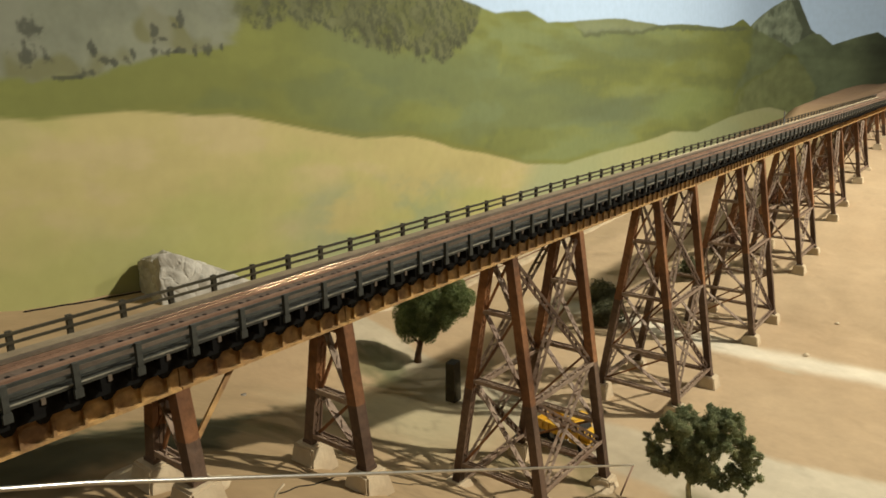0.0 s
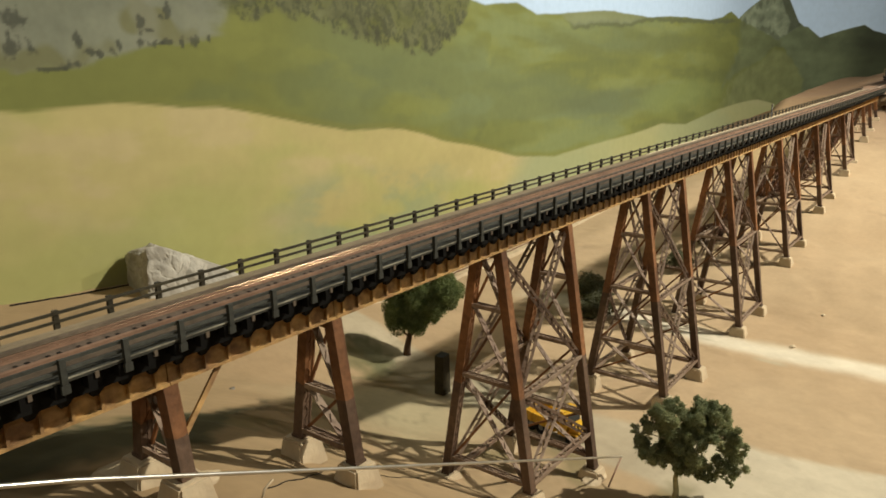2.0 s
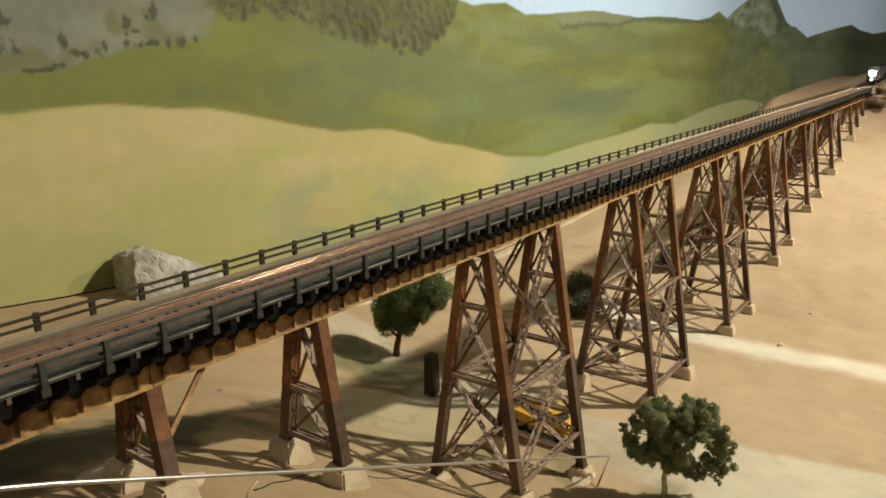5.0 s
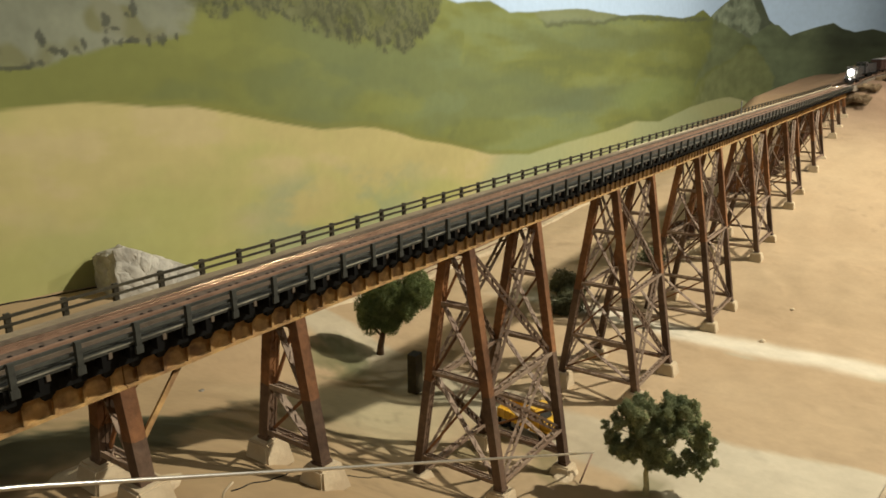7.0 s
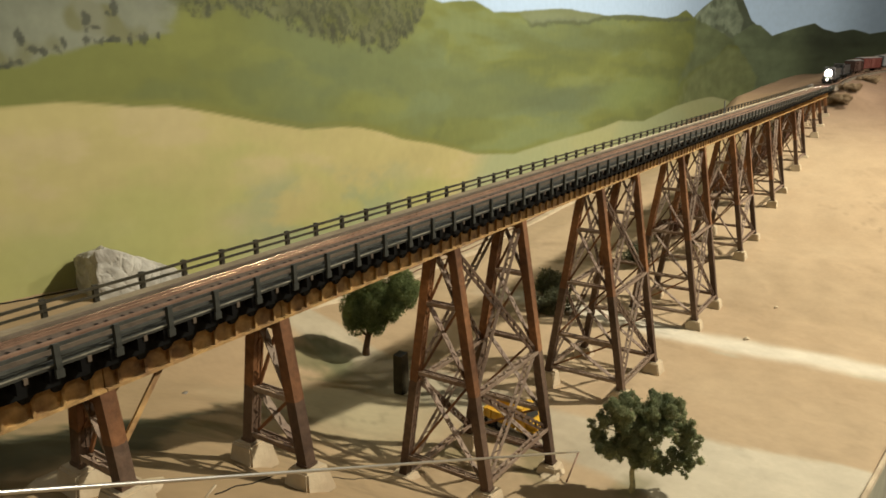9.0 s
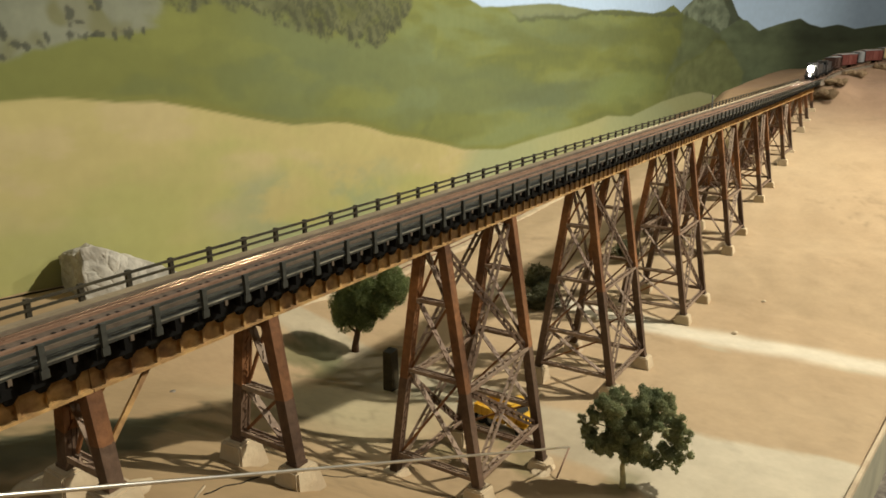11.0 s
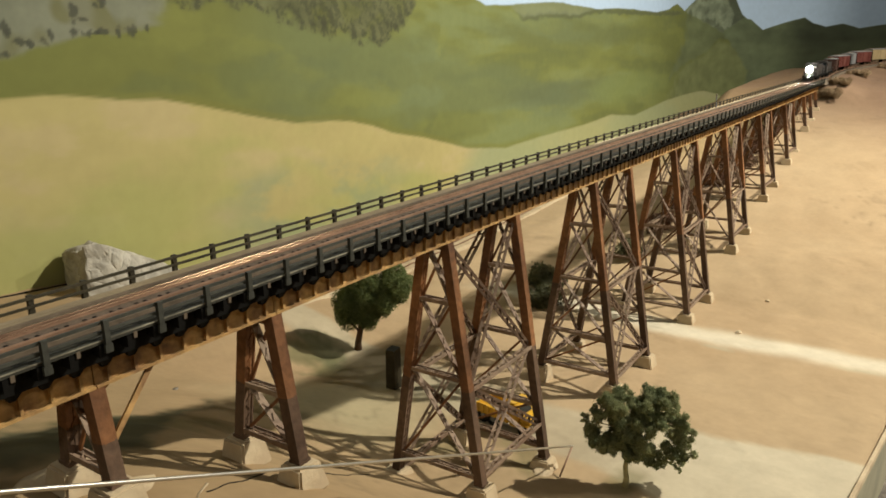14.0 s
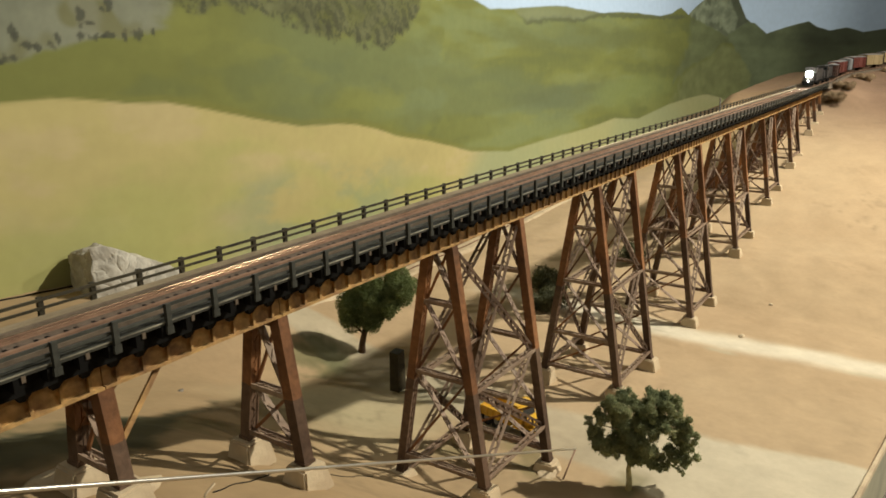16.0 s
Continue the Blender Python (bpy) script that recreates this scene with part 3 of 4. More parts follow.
def leg(foot, head, plate=True):
    """A boxed leg: two webs and an outer plate, laced on the inner face."""
    g = Geo()
    f, h = Vector(foot), Vector(head)
    out = 1 if f.y > 0 else -1
    y = Vector((0, 1, 0)) * out
    x = Vector((1, 0, 0))
    a = LEG / 2
    for s in (-1, 1):
        g.bar(f + x * s * (a - 0.0006), h + x * s * (a - 0.0006), 0.0012, LEG, y)
    g.bar(f + y * (a - 0.0006), h + y * (a - 0.0006), LEG - 0.0024, 0.0012, y)
    g.laced(f - y * (a - 0.001), h - y * (a - 0.001), LEG - 0.0026, x, 0.0065)
    if plate:
        g.box(f.x - a - 0.0006, f.x + a + 0.0006, f.y - a - 0.0006, f.y + a + 0.0006, f.z, f.z + 0.002)
    return g


def bent_parts(tower, o, x, heights, levels):
    """Two battered legs with struts and cross braces; o is the tower's origin."""
    legs = {}
    for s, h in zip((-1, 1), heights):
        head = Vector((x, s * TOP_Y, DECK)) - o
        foot = Vector((x, s * (TOP_Y + BATTER * h), DECK - h)) - o
        legs[s] = (head, foot, h)
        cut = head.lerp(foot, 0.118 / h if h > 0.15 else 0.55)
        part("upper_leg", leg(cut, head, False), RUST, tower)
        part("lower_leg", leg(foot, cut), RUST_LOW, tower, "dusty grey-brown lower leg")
    part("cap", Geo().box(x - 0.0036 - o.x, x + 0.0036 - o.x, -TOP_Y + 0.003, TOP_Y - 0.003, DECK - o.z - 0.006, DECK - o.z), RUST, tower)

    def at(s, h):
        return Vector((x, s * (TOP_Y + BATTER * h - LEG * 0.45), DECK - h)) - o

    low = min(heights) - 0.006
    marks = [0.004] + [v for v in levels if v < low - 0.02] + [low]
    for a, b in zip(marks[:-1], marks[1:]):
        part("diagonal_brace", Geo().laced(at(1, a), at(-1, b), 0.0042, (1, 0, 0.25)), LACE, tower)
        part("tie_rod", Geo().bar(at(-1, a) + Vector((0.002, 0, 0)), at(1, b) + Vector((0.002, 0, 0)), 0.0012, 0.0020), RUST, tower)
        part("strut", Geo().laced(at(-1, b), at(1, b), 0.0060, (1, 0, 0)).bar(at(-1, b) - Vector((0.0031, 0, 0)), at(1, b) - Vector((0.0031, 0, 0)), 0.0007, 0.0032).bar(at(-1, b) + Vector((0.0031, 0, 0)), at(1, b) + Vector((0.0031, 0, 0)), 0.0007, 0.0032), LACE, tower)
    return legs


def tower_thing(k, xs, heights):
    o = Vector((sum(xs) / len(xs), 0, DECK - max(max(h) for h in heights)))
    tall = max(max(h) for h in heights)
    word = "tall" if tall > 0.15 else "short" if tall < 0.1 else "medium-height"
    tower = thing("viaduct_tower", o, f"{word} rust-brown laced steel viaduct tower on plaster footings", "bridge tower", "towers under the viaduct")
    levels = (0.048, 0.110, 0.174)
    ends = [bent_parts(tower, o, x, h, levels) for x, h in zip(xs, heights)]
    if len(xs) == 2 and tall > 0.1:
        for s in (-1, 1):
            (h0, f0, a0), (h1, f1, a1) = ends[0][s], ends[1][s]
            low = min(a0, a1) - 0.006
            cuts = [0.006, 0.118, low] if low > 0.16 else [0.006, low]

            def at(i, h):
                return Vector((xs[i] + (0.5 - i) * LEG * 0.9, s * (TOP_Y + BATTER * h), DECK - h)) - o

            for a, b in zip(cuts[:-1], cuts[1:]):
                part("diagonal_brace", Geo().laced(at(0, a), at(1, b), 0.0062, (0, 0, 1)), RUST_LOW, tower)
                part("diagonal_brace", Geo().laced(at(1, a) + Vector((0, 0.002, 0)), at(0, b) + Vector((0, 0.002, 0)), 0.0062, (0, 1, 0.5)), LACE, tower)
                part("strut", Geo().laced(at(0, b), at(1, b), 0.0062, (0, 1, 0)).bar(at(0, b) - Vector((0, 0.0033, 0)), at(1, b) - Vector((0, 0.0033, 0)), 0.0007, 0.0030), LACE, tower)
    if k == 0:
        for s in (-1, 1):
            part("knee_brace", Geo().bar(Vector((xs[0] + 0.004, s * (TOP_Y + BATTER * 0.027), DECK - 0.027)) - o, Vector((xs[0] + 0.030, s * TOP_Y, DECK)) - o, 0.0016, 0.0026, (1, 0, 0)), RUST_LIGHT, tower)
    for x, h in zip(xs, heights):
        for s, hh in zip((-1, 1), h):
            footing(x, s * (TOP_Y + BATTER * hh), DECK - hh)


def footing(x, y, top):
    base = float(ground_height(x, y)) - 0.004
    hgt = max(top - base, 0.008)
    ob = thing("concrete_footing", (x, y, base), "cream plaster block footing, tapered, under a tower leg", "footing", "footings of the viaduct")
    a, b = 0.0118, 0.0084
    rnd = random.Random(int(x * 1000) + int(y * 5000))
    g = Geo()
    j = lambda: rnd.uniform(-0.0009, 0.0009)
    g.hexa([(-a + j(), -a + j(), 0), (a + j(), -a + j(), 0), (a + j(), a + j(), 0), (-a + j(), a + j(), 0),
            (-b + j(), -b + j(), hgt), (b + j(), -b + j(), hgt), (b + j(), b + j(), hgt), (-b + j(), b + j(), hgt)])
    me = g.mesh("block", CONCRETE)
    bm = bmesh.new()
    bm.from_mesh(me)
    bmesh.ops.remove_doubles(bm, verts=list(bm.verts), dist=1e-6)
    bmesh.ops.recalc_face_normals(bm, faces=list(bm.faces))
    bmesh.ops.bevel(bm, geom=list(bm.edges), offset=0.0012, segments=2, affect="EDGES")
    bm.to_mesh(me)
    bm.free()
    part("block", me, CONCRETE, ob)


def towers():
    near = (0.046, 0.0885, 0.197, 0.226, 0.226, 0.230, 0.233, 0.233, 0.198, 0.190, 0.160, 0.150, 0.125, 0.118, 0.077, 0.066, 0.045)
    far = (0.046, 0.086, 0.217, 0.221, 0.223, 0.232, 0.231, 0.231, 0.196, 0.186, 0.155, 0.146, 0.122, 0.115, 0.074, 0.062, 0.042)
    for k in range(8):
        i = 2 * k
        tower_thing(k, BENTS[i:i + 2], list(zip(near[i:i + 2], far[i:i + 2])))
    tower_thing(8, BENTS[16:], [(near[16], far[16])])


towers()

X0, X1 = -0.42, 2.235


def deck():
    d = thing("viaduct_deck", (0, 0, DECK), "dark timber railway deck on rust-brown plate girders over the towers", "bridge deck")
    z = TRACK - DECK
    cuts = [X0] + [b for b in BENTS if b < X1] + [X1]
    for a, b in zip(cuts[:-1], cuts[1:]):
        for s in (-1, 1):
            g = Geo()
            y = s * 0.0112
            g.box(a + 0.0003, b - 0.0003, y - 0.0007, y + 0.0007, 0.0012, 0.0182)
            for zz in (0.0, 0.0182):
                g.box(a + 0.0003, b - 0.0003, y - 0.0028, y + 0.0028, zz, zz + 0.0013)
            n = max(1, round((b - a) / 0.0129))
            for i in range(n):
                x = a + (b - a) * (i + 0.5) / n
                g.box(x - 0.0007, x + 0.0007, y - 0.0024, y + 0.0024, 0.0013, 0.0182)
            part("girder", g, RUST_LIGHT, d)
    for s in (-1, 1):
        # walkway boards
        for i, (ya, yb) in enumerate(((0.0172, 0.0206), (0.0209, 0.0243), (0.0246, 0.0282))):
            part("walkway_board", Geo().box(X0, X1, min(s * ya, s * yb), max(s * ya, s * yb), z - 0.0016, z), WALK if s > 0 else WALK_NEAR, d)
        if s > 0:
            # pale diffuse line drawn in for the glint along the far walkway
            part("edge_strip", Geo().tube([(0.66, 0.0266, z + 0.0001), (X1, 0.0266, z + 0.0001)], 0.0005, 12), GLINT, d, "pale line painted for a glint")
        else:
            part("edge_strip", Geo().box(X0, X1, -0.0287, -0.0283, z - 0.0003, z + 0.0003), EDGE, d)
        part("guard_timber", Geo().box(X0, X1, s * 0.0150 - 0.0012, s * 0.0150 + 0.0012, z, z + 0.0016), GUARD, d)
        for yc, w, h in ((0.00825, 0.0009, 0.0021), (0.0056, 0.0007, 0.0015)):
            g = Geo()
            g.box(X0, X1, s * yc - w, s * yc + w, z, z + 0.0004)
            g.box(X0, X1, s * yc - w * 0.3, s * yc + w * 0.3, z + 0.0004, z + h - 0.0006)
            g.box(X0, X1, s * yc - w * 0.55, s * yc + w * 0.55, z + h - 0.0006, z + h)
            line = part("running_rail" if yc > 0.006 else "guard_rail", g, RAIL, d)
            if s < 0:
                continue
            part("rail_head", Geo().tube([(X0, s * yc, z + h), (X1, s * yc, z + h)], w * 0.2, 24), RAILHEAD, line)
        off = -0.001 if s > 0 else -0.027
        y = s * 0.0279
        top = Geo().box(X0, X1, y - 0.0006, y + 0.0006, z + 0.0068, z + 0.0082)
        railing = part("top_rail", top, FENCE if s > 0 else FENCE_NEAR, d, "dark painted top rail of the handrail")
        part("lower_rail", Geo().box(X0, X1, y - 0.0005, y + 0.0005, z + 0.0028, z + 0.0041), FENCE if s > 0 else FENCE_NEAR, railing)
        n0, n1 = math.ceil((X0 - off) / STEP), math.floor((X1 - off) / STEP)
        y2 = y + s * 0.0012
        shape = Geo().box(-0.0012, 0.0012, y2 - 0.0011, y2 + 0.0011, z - 0.0045, z + 0.0086)
        shape.box(-0.0017, 0.0017, y2 - 0.0012, y2 + 0.0016, z - 0.0055, z - 0.002)
        me = shape.mesh("post", FENCE if s > 0 else FENCE_NEAR)
        for i in range(n0, n1 + 1):
            part("post", me, FENCE if s > 0 else FENCE_NEAR, railing).location.x = off + i * STEP
    # added dark floor beams, teeth shaped as tie shadows, fill between the ties
    for s in (-1, 1):
        part("floor_beam", Geo().box(X0, X1, min(s * 0.0205, s * 0.0235), max(s * 0.0205, s * 0.0235), z - 0.0112, z - 0.0018), DARK, d)
        part("deck_fill", Geo().box(X0, X1, min(0, s * 0.0163), max(0, s * 0.0163), z - 0.002, z - 0.00006), TIE, d)
        shadow_tooth = Geo().hexa([(-0.0013, s * 0.0190, z - 0.0146), (0.0013, s * 0.0190, z - 0.0146), (0.0013, s * 0.0215, z - 0.0146), (-0.0013, s * 0.0215, z - 0.0146),
                              (-0.0032, s * 0.0190, z - 0.0110), (0.0032, s * 0.0190, z - 0.0110), (0.0032, s * 0.0233, z - 0.0110), (-0.0032, s * 0.0233, z - 0.0110)]).mesh("shadow_tooth", DARK)
        clip = Geo().box(-0.0008, 0.0008, min(s * 0.0286, s * 0.0294), max(s * 0.0286, s * 0.0294), z - 0.0036, z - 0.001).mesh("clip", GUARD)
        off = -0.001 if s > 0 else -0.027
        for i in range(math.ceil((X0 - off) / STEP * 2), math.floor((X1 - off) / STEP * 2)):
            x = off + i * STEP / 2
            if x < 1.9 and s < 0:
                part("shadow_tooth", shadow_tooth, DARK, d).location.x = x + 0.002
                part("clip", clip, GUARD, d).location.x = x
    # dark boxes drawn in for the shaded gaps between ties
    dots = Geo()
    for i in range(int((X1 - X0) / (STEP / 2))):
        for e in (0.0, 0.0046):
            x = X0 + i * STEP / 2 + e
            dots.box(x - 0.0008, x + 0.0008, -0.0024, 0.0003, z - 0.0003, z + 0.00025)
    tagged(part("tie_gap", dots, DARK, d), "", "", "", "stuff")
    # bridge ties: every other one is long and carries the walkway
    pitch = STEP / 4
    long_tie = Geo().box(-0.0017, 0.0017, -0.0288, 0.0288, z - 0.0072, z - 0.0018).mesh("outrigger_tie", DARK)
    tie = Geo().box(-0.0026, 0.0026, -0.0165, 0.0165, z - 0.0052, z).mesh("tie", TIE)
    rest = Geo()
    n = int((X1 - X0) / pitch)
    for i in range(n):
        x = X0 + (i + 0.5) * pitch
        if -0.1 < x < 1.6:
            part("tie", tie, TIE, d).location.x = x
        else:
            rest.box(x - 0.0026, x + 0.0026, -0.0165, 0.0165, z - 0.0052, z)
        if i % 2 == 0:
            part("outrigger_tie", long_tie, DARK, d).location.x = x
    tagged(part("tie", rest, TIE, d), "", "", "", "stuff")


deck()


def far_track():
    """The line beyond the viaduct, bending towards the aisle."""
    t = thing("railway_track", (X1, 0, TRACK), "weathered single track on brown ballast bending round the hill", "track")
    o = Vector((X1, 0, TRACK))
    xs = np.arange(X1, 3.55, 0.02)
    C = [Vector((x, float(track_y(x)), float(track_z(x)))) - o for x in xs]
    N = []
    for i in range(len(C)):
        d = (C[min(i + 1, len(C) - 1)] - C[max(i - 1, 0)]).normalized()
        N.append(Vector((-d.y, d.x, 0)))
    g = Geo()
    for i in range(len(C) - 1):
        a, b, m, n = C[i], C[i + 1], N[i], N[i + 1]
        lo = Vector((0, 0, -0.012))
        up = Vector((0, 0, -0.0012))
        g.hexa([a - m * 0.030 + lo, b - n * 0.030 + lo, b + n * 0.030 + lo, a + m * 0.030 + lo, a - m * 0.022 + up, b - n * 0.022 + up, b + n * 0.022 + up, a + m * 0.022 + up])
    part("ballast", g, BALLAST, t)
    for s in (-1, 1):
        g = Geo()
        for i in range(len(C) - 1):
            g.bar(C[i] + N[i] * s * 0.00825 + Vector((0, 0, 0.001)), C[i + 1] + N[i + 1] * s * 0.00825 + Vector((0, 0, 0.001)), 0.001, 0.0021, (0, 0, 1))
        part("rail", g, RAIL, t)
    g = Geo()
    for i in range(int(1.3 / 0.0068)):
        x = X1 + 0.004 + i * 0.0068
        p = Vector((x, float(track_y(x)), float(track_z(x)))) - o
        e = Vector((x + 0.001, float(track_y(x + 0.001)), float(track_z(x + 0.001)))) - o - p
        m = Vector((-e.y, e.x, 0)).normalized()
        g.bar(p - m * 0.0145 - Vector((0, 0, 0.001)), p + m * 0.0145 - Vector((0, 0, 0.001)), 0.0034, 0.002, (0, 0, 1))
    tagged(part("tie", g, TIE, t), "", "", "", "stuff")


far_track()


def back_track():
    y, a, b = 0.44, 0.52, 1.9
    t = thing("siding_track", (a, y, 0), "pale ballasted track along the foot of the painted wall", "track")
    xs = np.linspace(a, b, 40)
    hs = [float(ground_height(x, y)) + 0.004 for x in xs]
    g, r = Geo(), Geo()
    for i in range(39):
        p, q = Vector((xs[i] - a, 0, hs[i])), Vector((xs[i + 1] - a, 0, hs[i + 1]))
        w, v, lo = Vector((0, 0.03, 0)), Vector((0, 0.02, 0)), Vector((0, 0, -0.014))
        g.hexa([p - w + lo, q - w + lo, q + w + lo, p + w + lo, p - v, q - v, q + v, p + v])
        for s in (-1, 1):
            r.bar(p + Vector((0, s * 0.00825, 0.002)), q + Vector((0, s * 0.00825, 0.002)), 0.001, 0.002)
    tagged(part("roadbed", g, CONCRETE, t), "", "", "", "stuff")
    part("rail", r, RAIL, t)


back_track()

# ---- rock, rod, stones ----


def lump(name, r, seed, material, parent, squash=(1, 1, 1), rough=0.3, sub=4):
    bm = bmesh.new()
    bmesh.ops.create_icosphere(bm, subdivisions=sub, radius=1)
    off = Vector((seed * 3.1, seed * 1.7, 0))
    for v in bm.verts:
        n = v.co.normalized()
        k = 1 + rough * noise.noise(n * 1.3 + off) + rough * 0.5 * abs(noise.noise(n * 3.1 + off)) + rough * 0.22 * noise.noise(n * 8 + off)
        v.co = Vector((n.x * squash[0], n.y * squash[1], n.z * squash[2])) * r * k
    me = bpy.data.meshes.new(name)
    bm.to_mesh(me)
    bm.free()
    me.materials.append(material)
    return part(name, me, material, parent)


def boulder():
    b = thing("boulder", (0.352, 0.530, 0.100), "large pale broken plaster boulder at the painted wall foot", "rock")
    bm = bmesh.new()
    bmesh.ops.create_icosphere(bm, subdivisions=6, radius=1)
    planes = ((-1, 0.20, 0.10, 48), (0.49, -0.05, 0.87, 43), (-0.5, -0.1, 0.87, 79), (-0.35, -0.9, 0.22, 37), (0.55, -0.8, 0.2, 62), (1, 0, 0.2, 96), (0, 1, 0, 62),
              (0.12, -0.62, 0.77, 55), (-0.55, -0.8, 0.25, 46), (0.1, -0.85, 0.55, 44), (0, 0, -1, 34), (-0.2, 0.3, 0.9, 66))
    planes = [(Vector(p[:3]).normalized(), p[3] / 1000) for p in planes]
    for v in bm.verts:
        n = v.co.normalized()
        r = min(d / max(n.dot(p), 0.05) for p, d in planes)
        q = n * r
        crack = abs(noise.noise(q * 60 + Vector((3, 1, 2))))
        r *= 1 + 0.09 * noise.noise(q * 30) + 0.05 * crack - 0.02 * smooth(0.10, 0.0, crack) + 0.02 * noise.noise(q * 160) + 0.008 * noise.noise(q * 420)
        v.co = n * r
    me = bpy.data.meshes.new("stone")
    bm.to_mesh(me)
    bm.free()
    me.materials.append(ROCK)
    part("stone", me, ROCK, b)


boulder()


def rod():
    pts = [(-0.30, -0.064, 0.352), (-0.07, -0.066, 0.2565), (0.17, -0.0665, 0.145), (0.405, -0.067, 0.0358)]
    r = thing("metal_rod", (0.405, -0.067, 0.0), "thin bright steel rod with a bent end beside the viaduct", "rod")
    o = Vector((0.405, -0.067, 0.0))
    end = Vector((0.379, -0.067, 0.018))
    part("bar", Geo().tube([Vector(p) - o for p in pts], 0.0009, 10), STEEL, r, "", True)
    part("bent_end", Geo().tube([Vector(pts[-1]) - o, end - o], 0.0008, 10), RAIL, r, "", True)
    hook = thing("wire_hook", (0.0085, -0.066, 0.205), "small pale bent wire hook beside the steel rod", "hook")
    part("wire", Geo().tube([(0, 0, -0.018), (-0.003, 0, 0.002), (-0.001, 0, 0.007), (0.004, 0, 0.0095)], 0.0006, 8), CONCRETE, hook, "", True)


rod()


def small_stones():
    rnd = random.Random(4)
    for x, y, r in ((0.849, -0.119, 0.0042), (0.99, -0.13, 0.003), (0.221, 0.252, 0.0025), (0.55, -0.12, 0.002)):
        s = thing("pebble", (x, y, float(ground_height(x, y))), "small pale pebble lying on the sandy ground", "stone", "pebbles on the sand")
        lump("stone", r, rnd.random() * 9, CONCRETE if r > 0.0026 else STONE, s, (1.3, 1, 0.6), 0.3, 2)
    for x, y, r in ((-0.010, 0.031, 0.0085), (0.018, 0.002, 0.0075), (0.386, -0.050, 0.0085)):
        s = thing("flat_rock", (x, y, float(ground_height(x, y)) + 0.0005), "pale flat rock lying beside a viaduct footing", "stone", "rocks by the footings")
        lump("stone", r, rnd.random() * 9, CONCRETE, s, (1.5, 1, 0.45), 0.4, 3)
    for i in range(7):
        x, y = 0.405 + 0.009 * i, 0.512 + 0.02 * rnd.random()
        s = thing("rubble_stone", (x, y, float(ground_height(x, y))), "small pale broken stone beside the boulder", "stone", "rubble beside the boulder")
        lump("stone", 0.005 + 0.004 * rnd.random(), i + 31, ROCK, s, (1.2, 1, 0.8), 0.5, 2)
    for i in range(26):
        x = 0.62 + 0.35 * rnd.random()
        y = front_edge(x) - 0.012 - 0.09 * rnd.random()
        s = thing("ballast_stone", (x, y, -0.062), "dark jagged stone on the lower shelf", "stone", "stones on the lower shelf")
        lump("stone", 0.006 + 0.009 * rnd.random(), i, STONE, s, (1.2, 1, 0.8), 0.5, 2)


small_stones()


def marker_post():
    m = thing("marker_post", (1.222, 0.026, TRACK), "thin white marker post on the far walkway", "post")
    part("shaft", Geo().box(-0.0012, 0.0012, -0.0008, 0.0008, 0.0, 0.021), BOXGREY, m)
    part("cap", Geo().box(-0.0015, 0.0015, -0.0012, 0.0012, 0.021, 0.0235), EDGE, m)


marker_post()


def ground_wire():
    xs = np.linspace(0.049, 0.230, 40)
    ys = np.interp(xs, (0.049, 0.230), (-0.015, 0.030)) + 0.0014 * np.sin(xs * 130) + 0.0007 * np.sin(xs * 310)
    w = thing("wire", (float(xs[0]), float(ys[0]), 0), "thin black wire lying loose on the sand", "wire")
    o = Vector((float(xs[0]), float(ys[0]), 0))
    part("strand", Geo().tube([Vector((x, y, float(ground_height(x, y)) + 0.0002)) - o for x, y in zip(xs, ys)], 0.0004, 6), DARK, w, "", True)


ground_wire()


# dark strand added as the shadow in the gap below the backdrop
def wall_gap_shadow():
    xs = np.linspace(0.17, 0.34, 24)
    o = Vector((0.17, 0.590, 0.11))
    w = thing("gap_shadow_line", o, "thin dark line for the shadowed gap at the painted wall's foot", "wire")
    part("strand", Geo().tube([Vector((x, 0.590 + 0.002 * math.sin(x * 40), float(ground_height(x, 0.590)) + 0.0008)) - o for x in xs], 0.0011, 6), DARK, w, "", True)


wall_gap_shadow()


# dark upright of unknown kind, built as a tapered block
def short_upright():
    x, y = 0.452, 0.174
    p = thing("dark_upright", (x, y, float(ground_height(x, y)) - 0.002), "short dark upright block standing on the sand", "post")
    part("shaft", Geo().hexa([(-0.007, -0.0065, 0), (0.0068, -0.0065, 0), (0.007, 0.0065, 0), (-0.0068, 0.0065, 0), (-0.0065, -0.006, 0.049), (0.0062, -0.0057, 0.0505), (0.006, 0.0062, 0.0502), (-0.0064, 0.0058, 0.0492)]), FENCE, p)


short_upright()


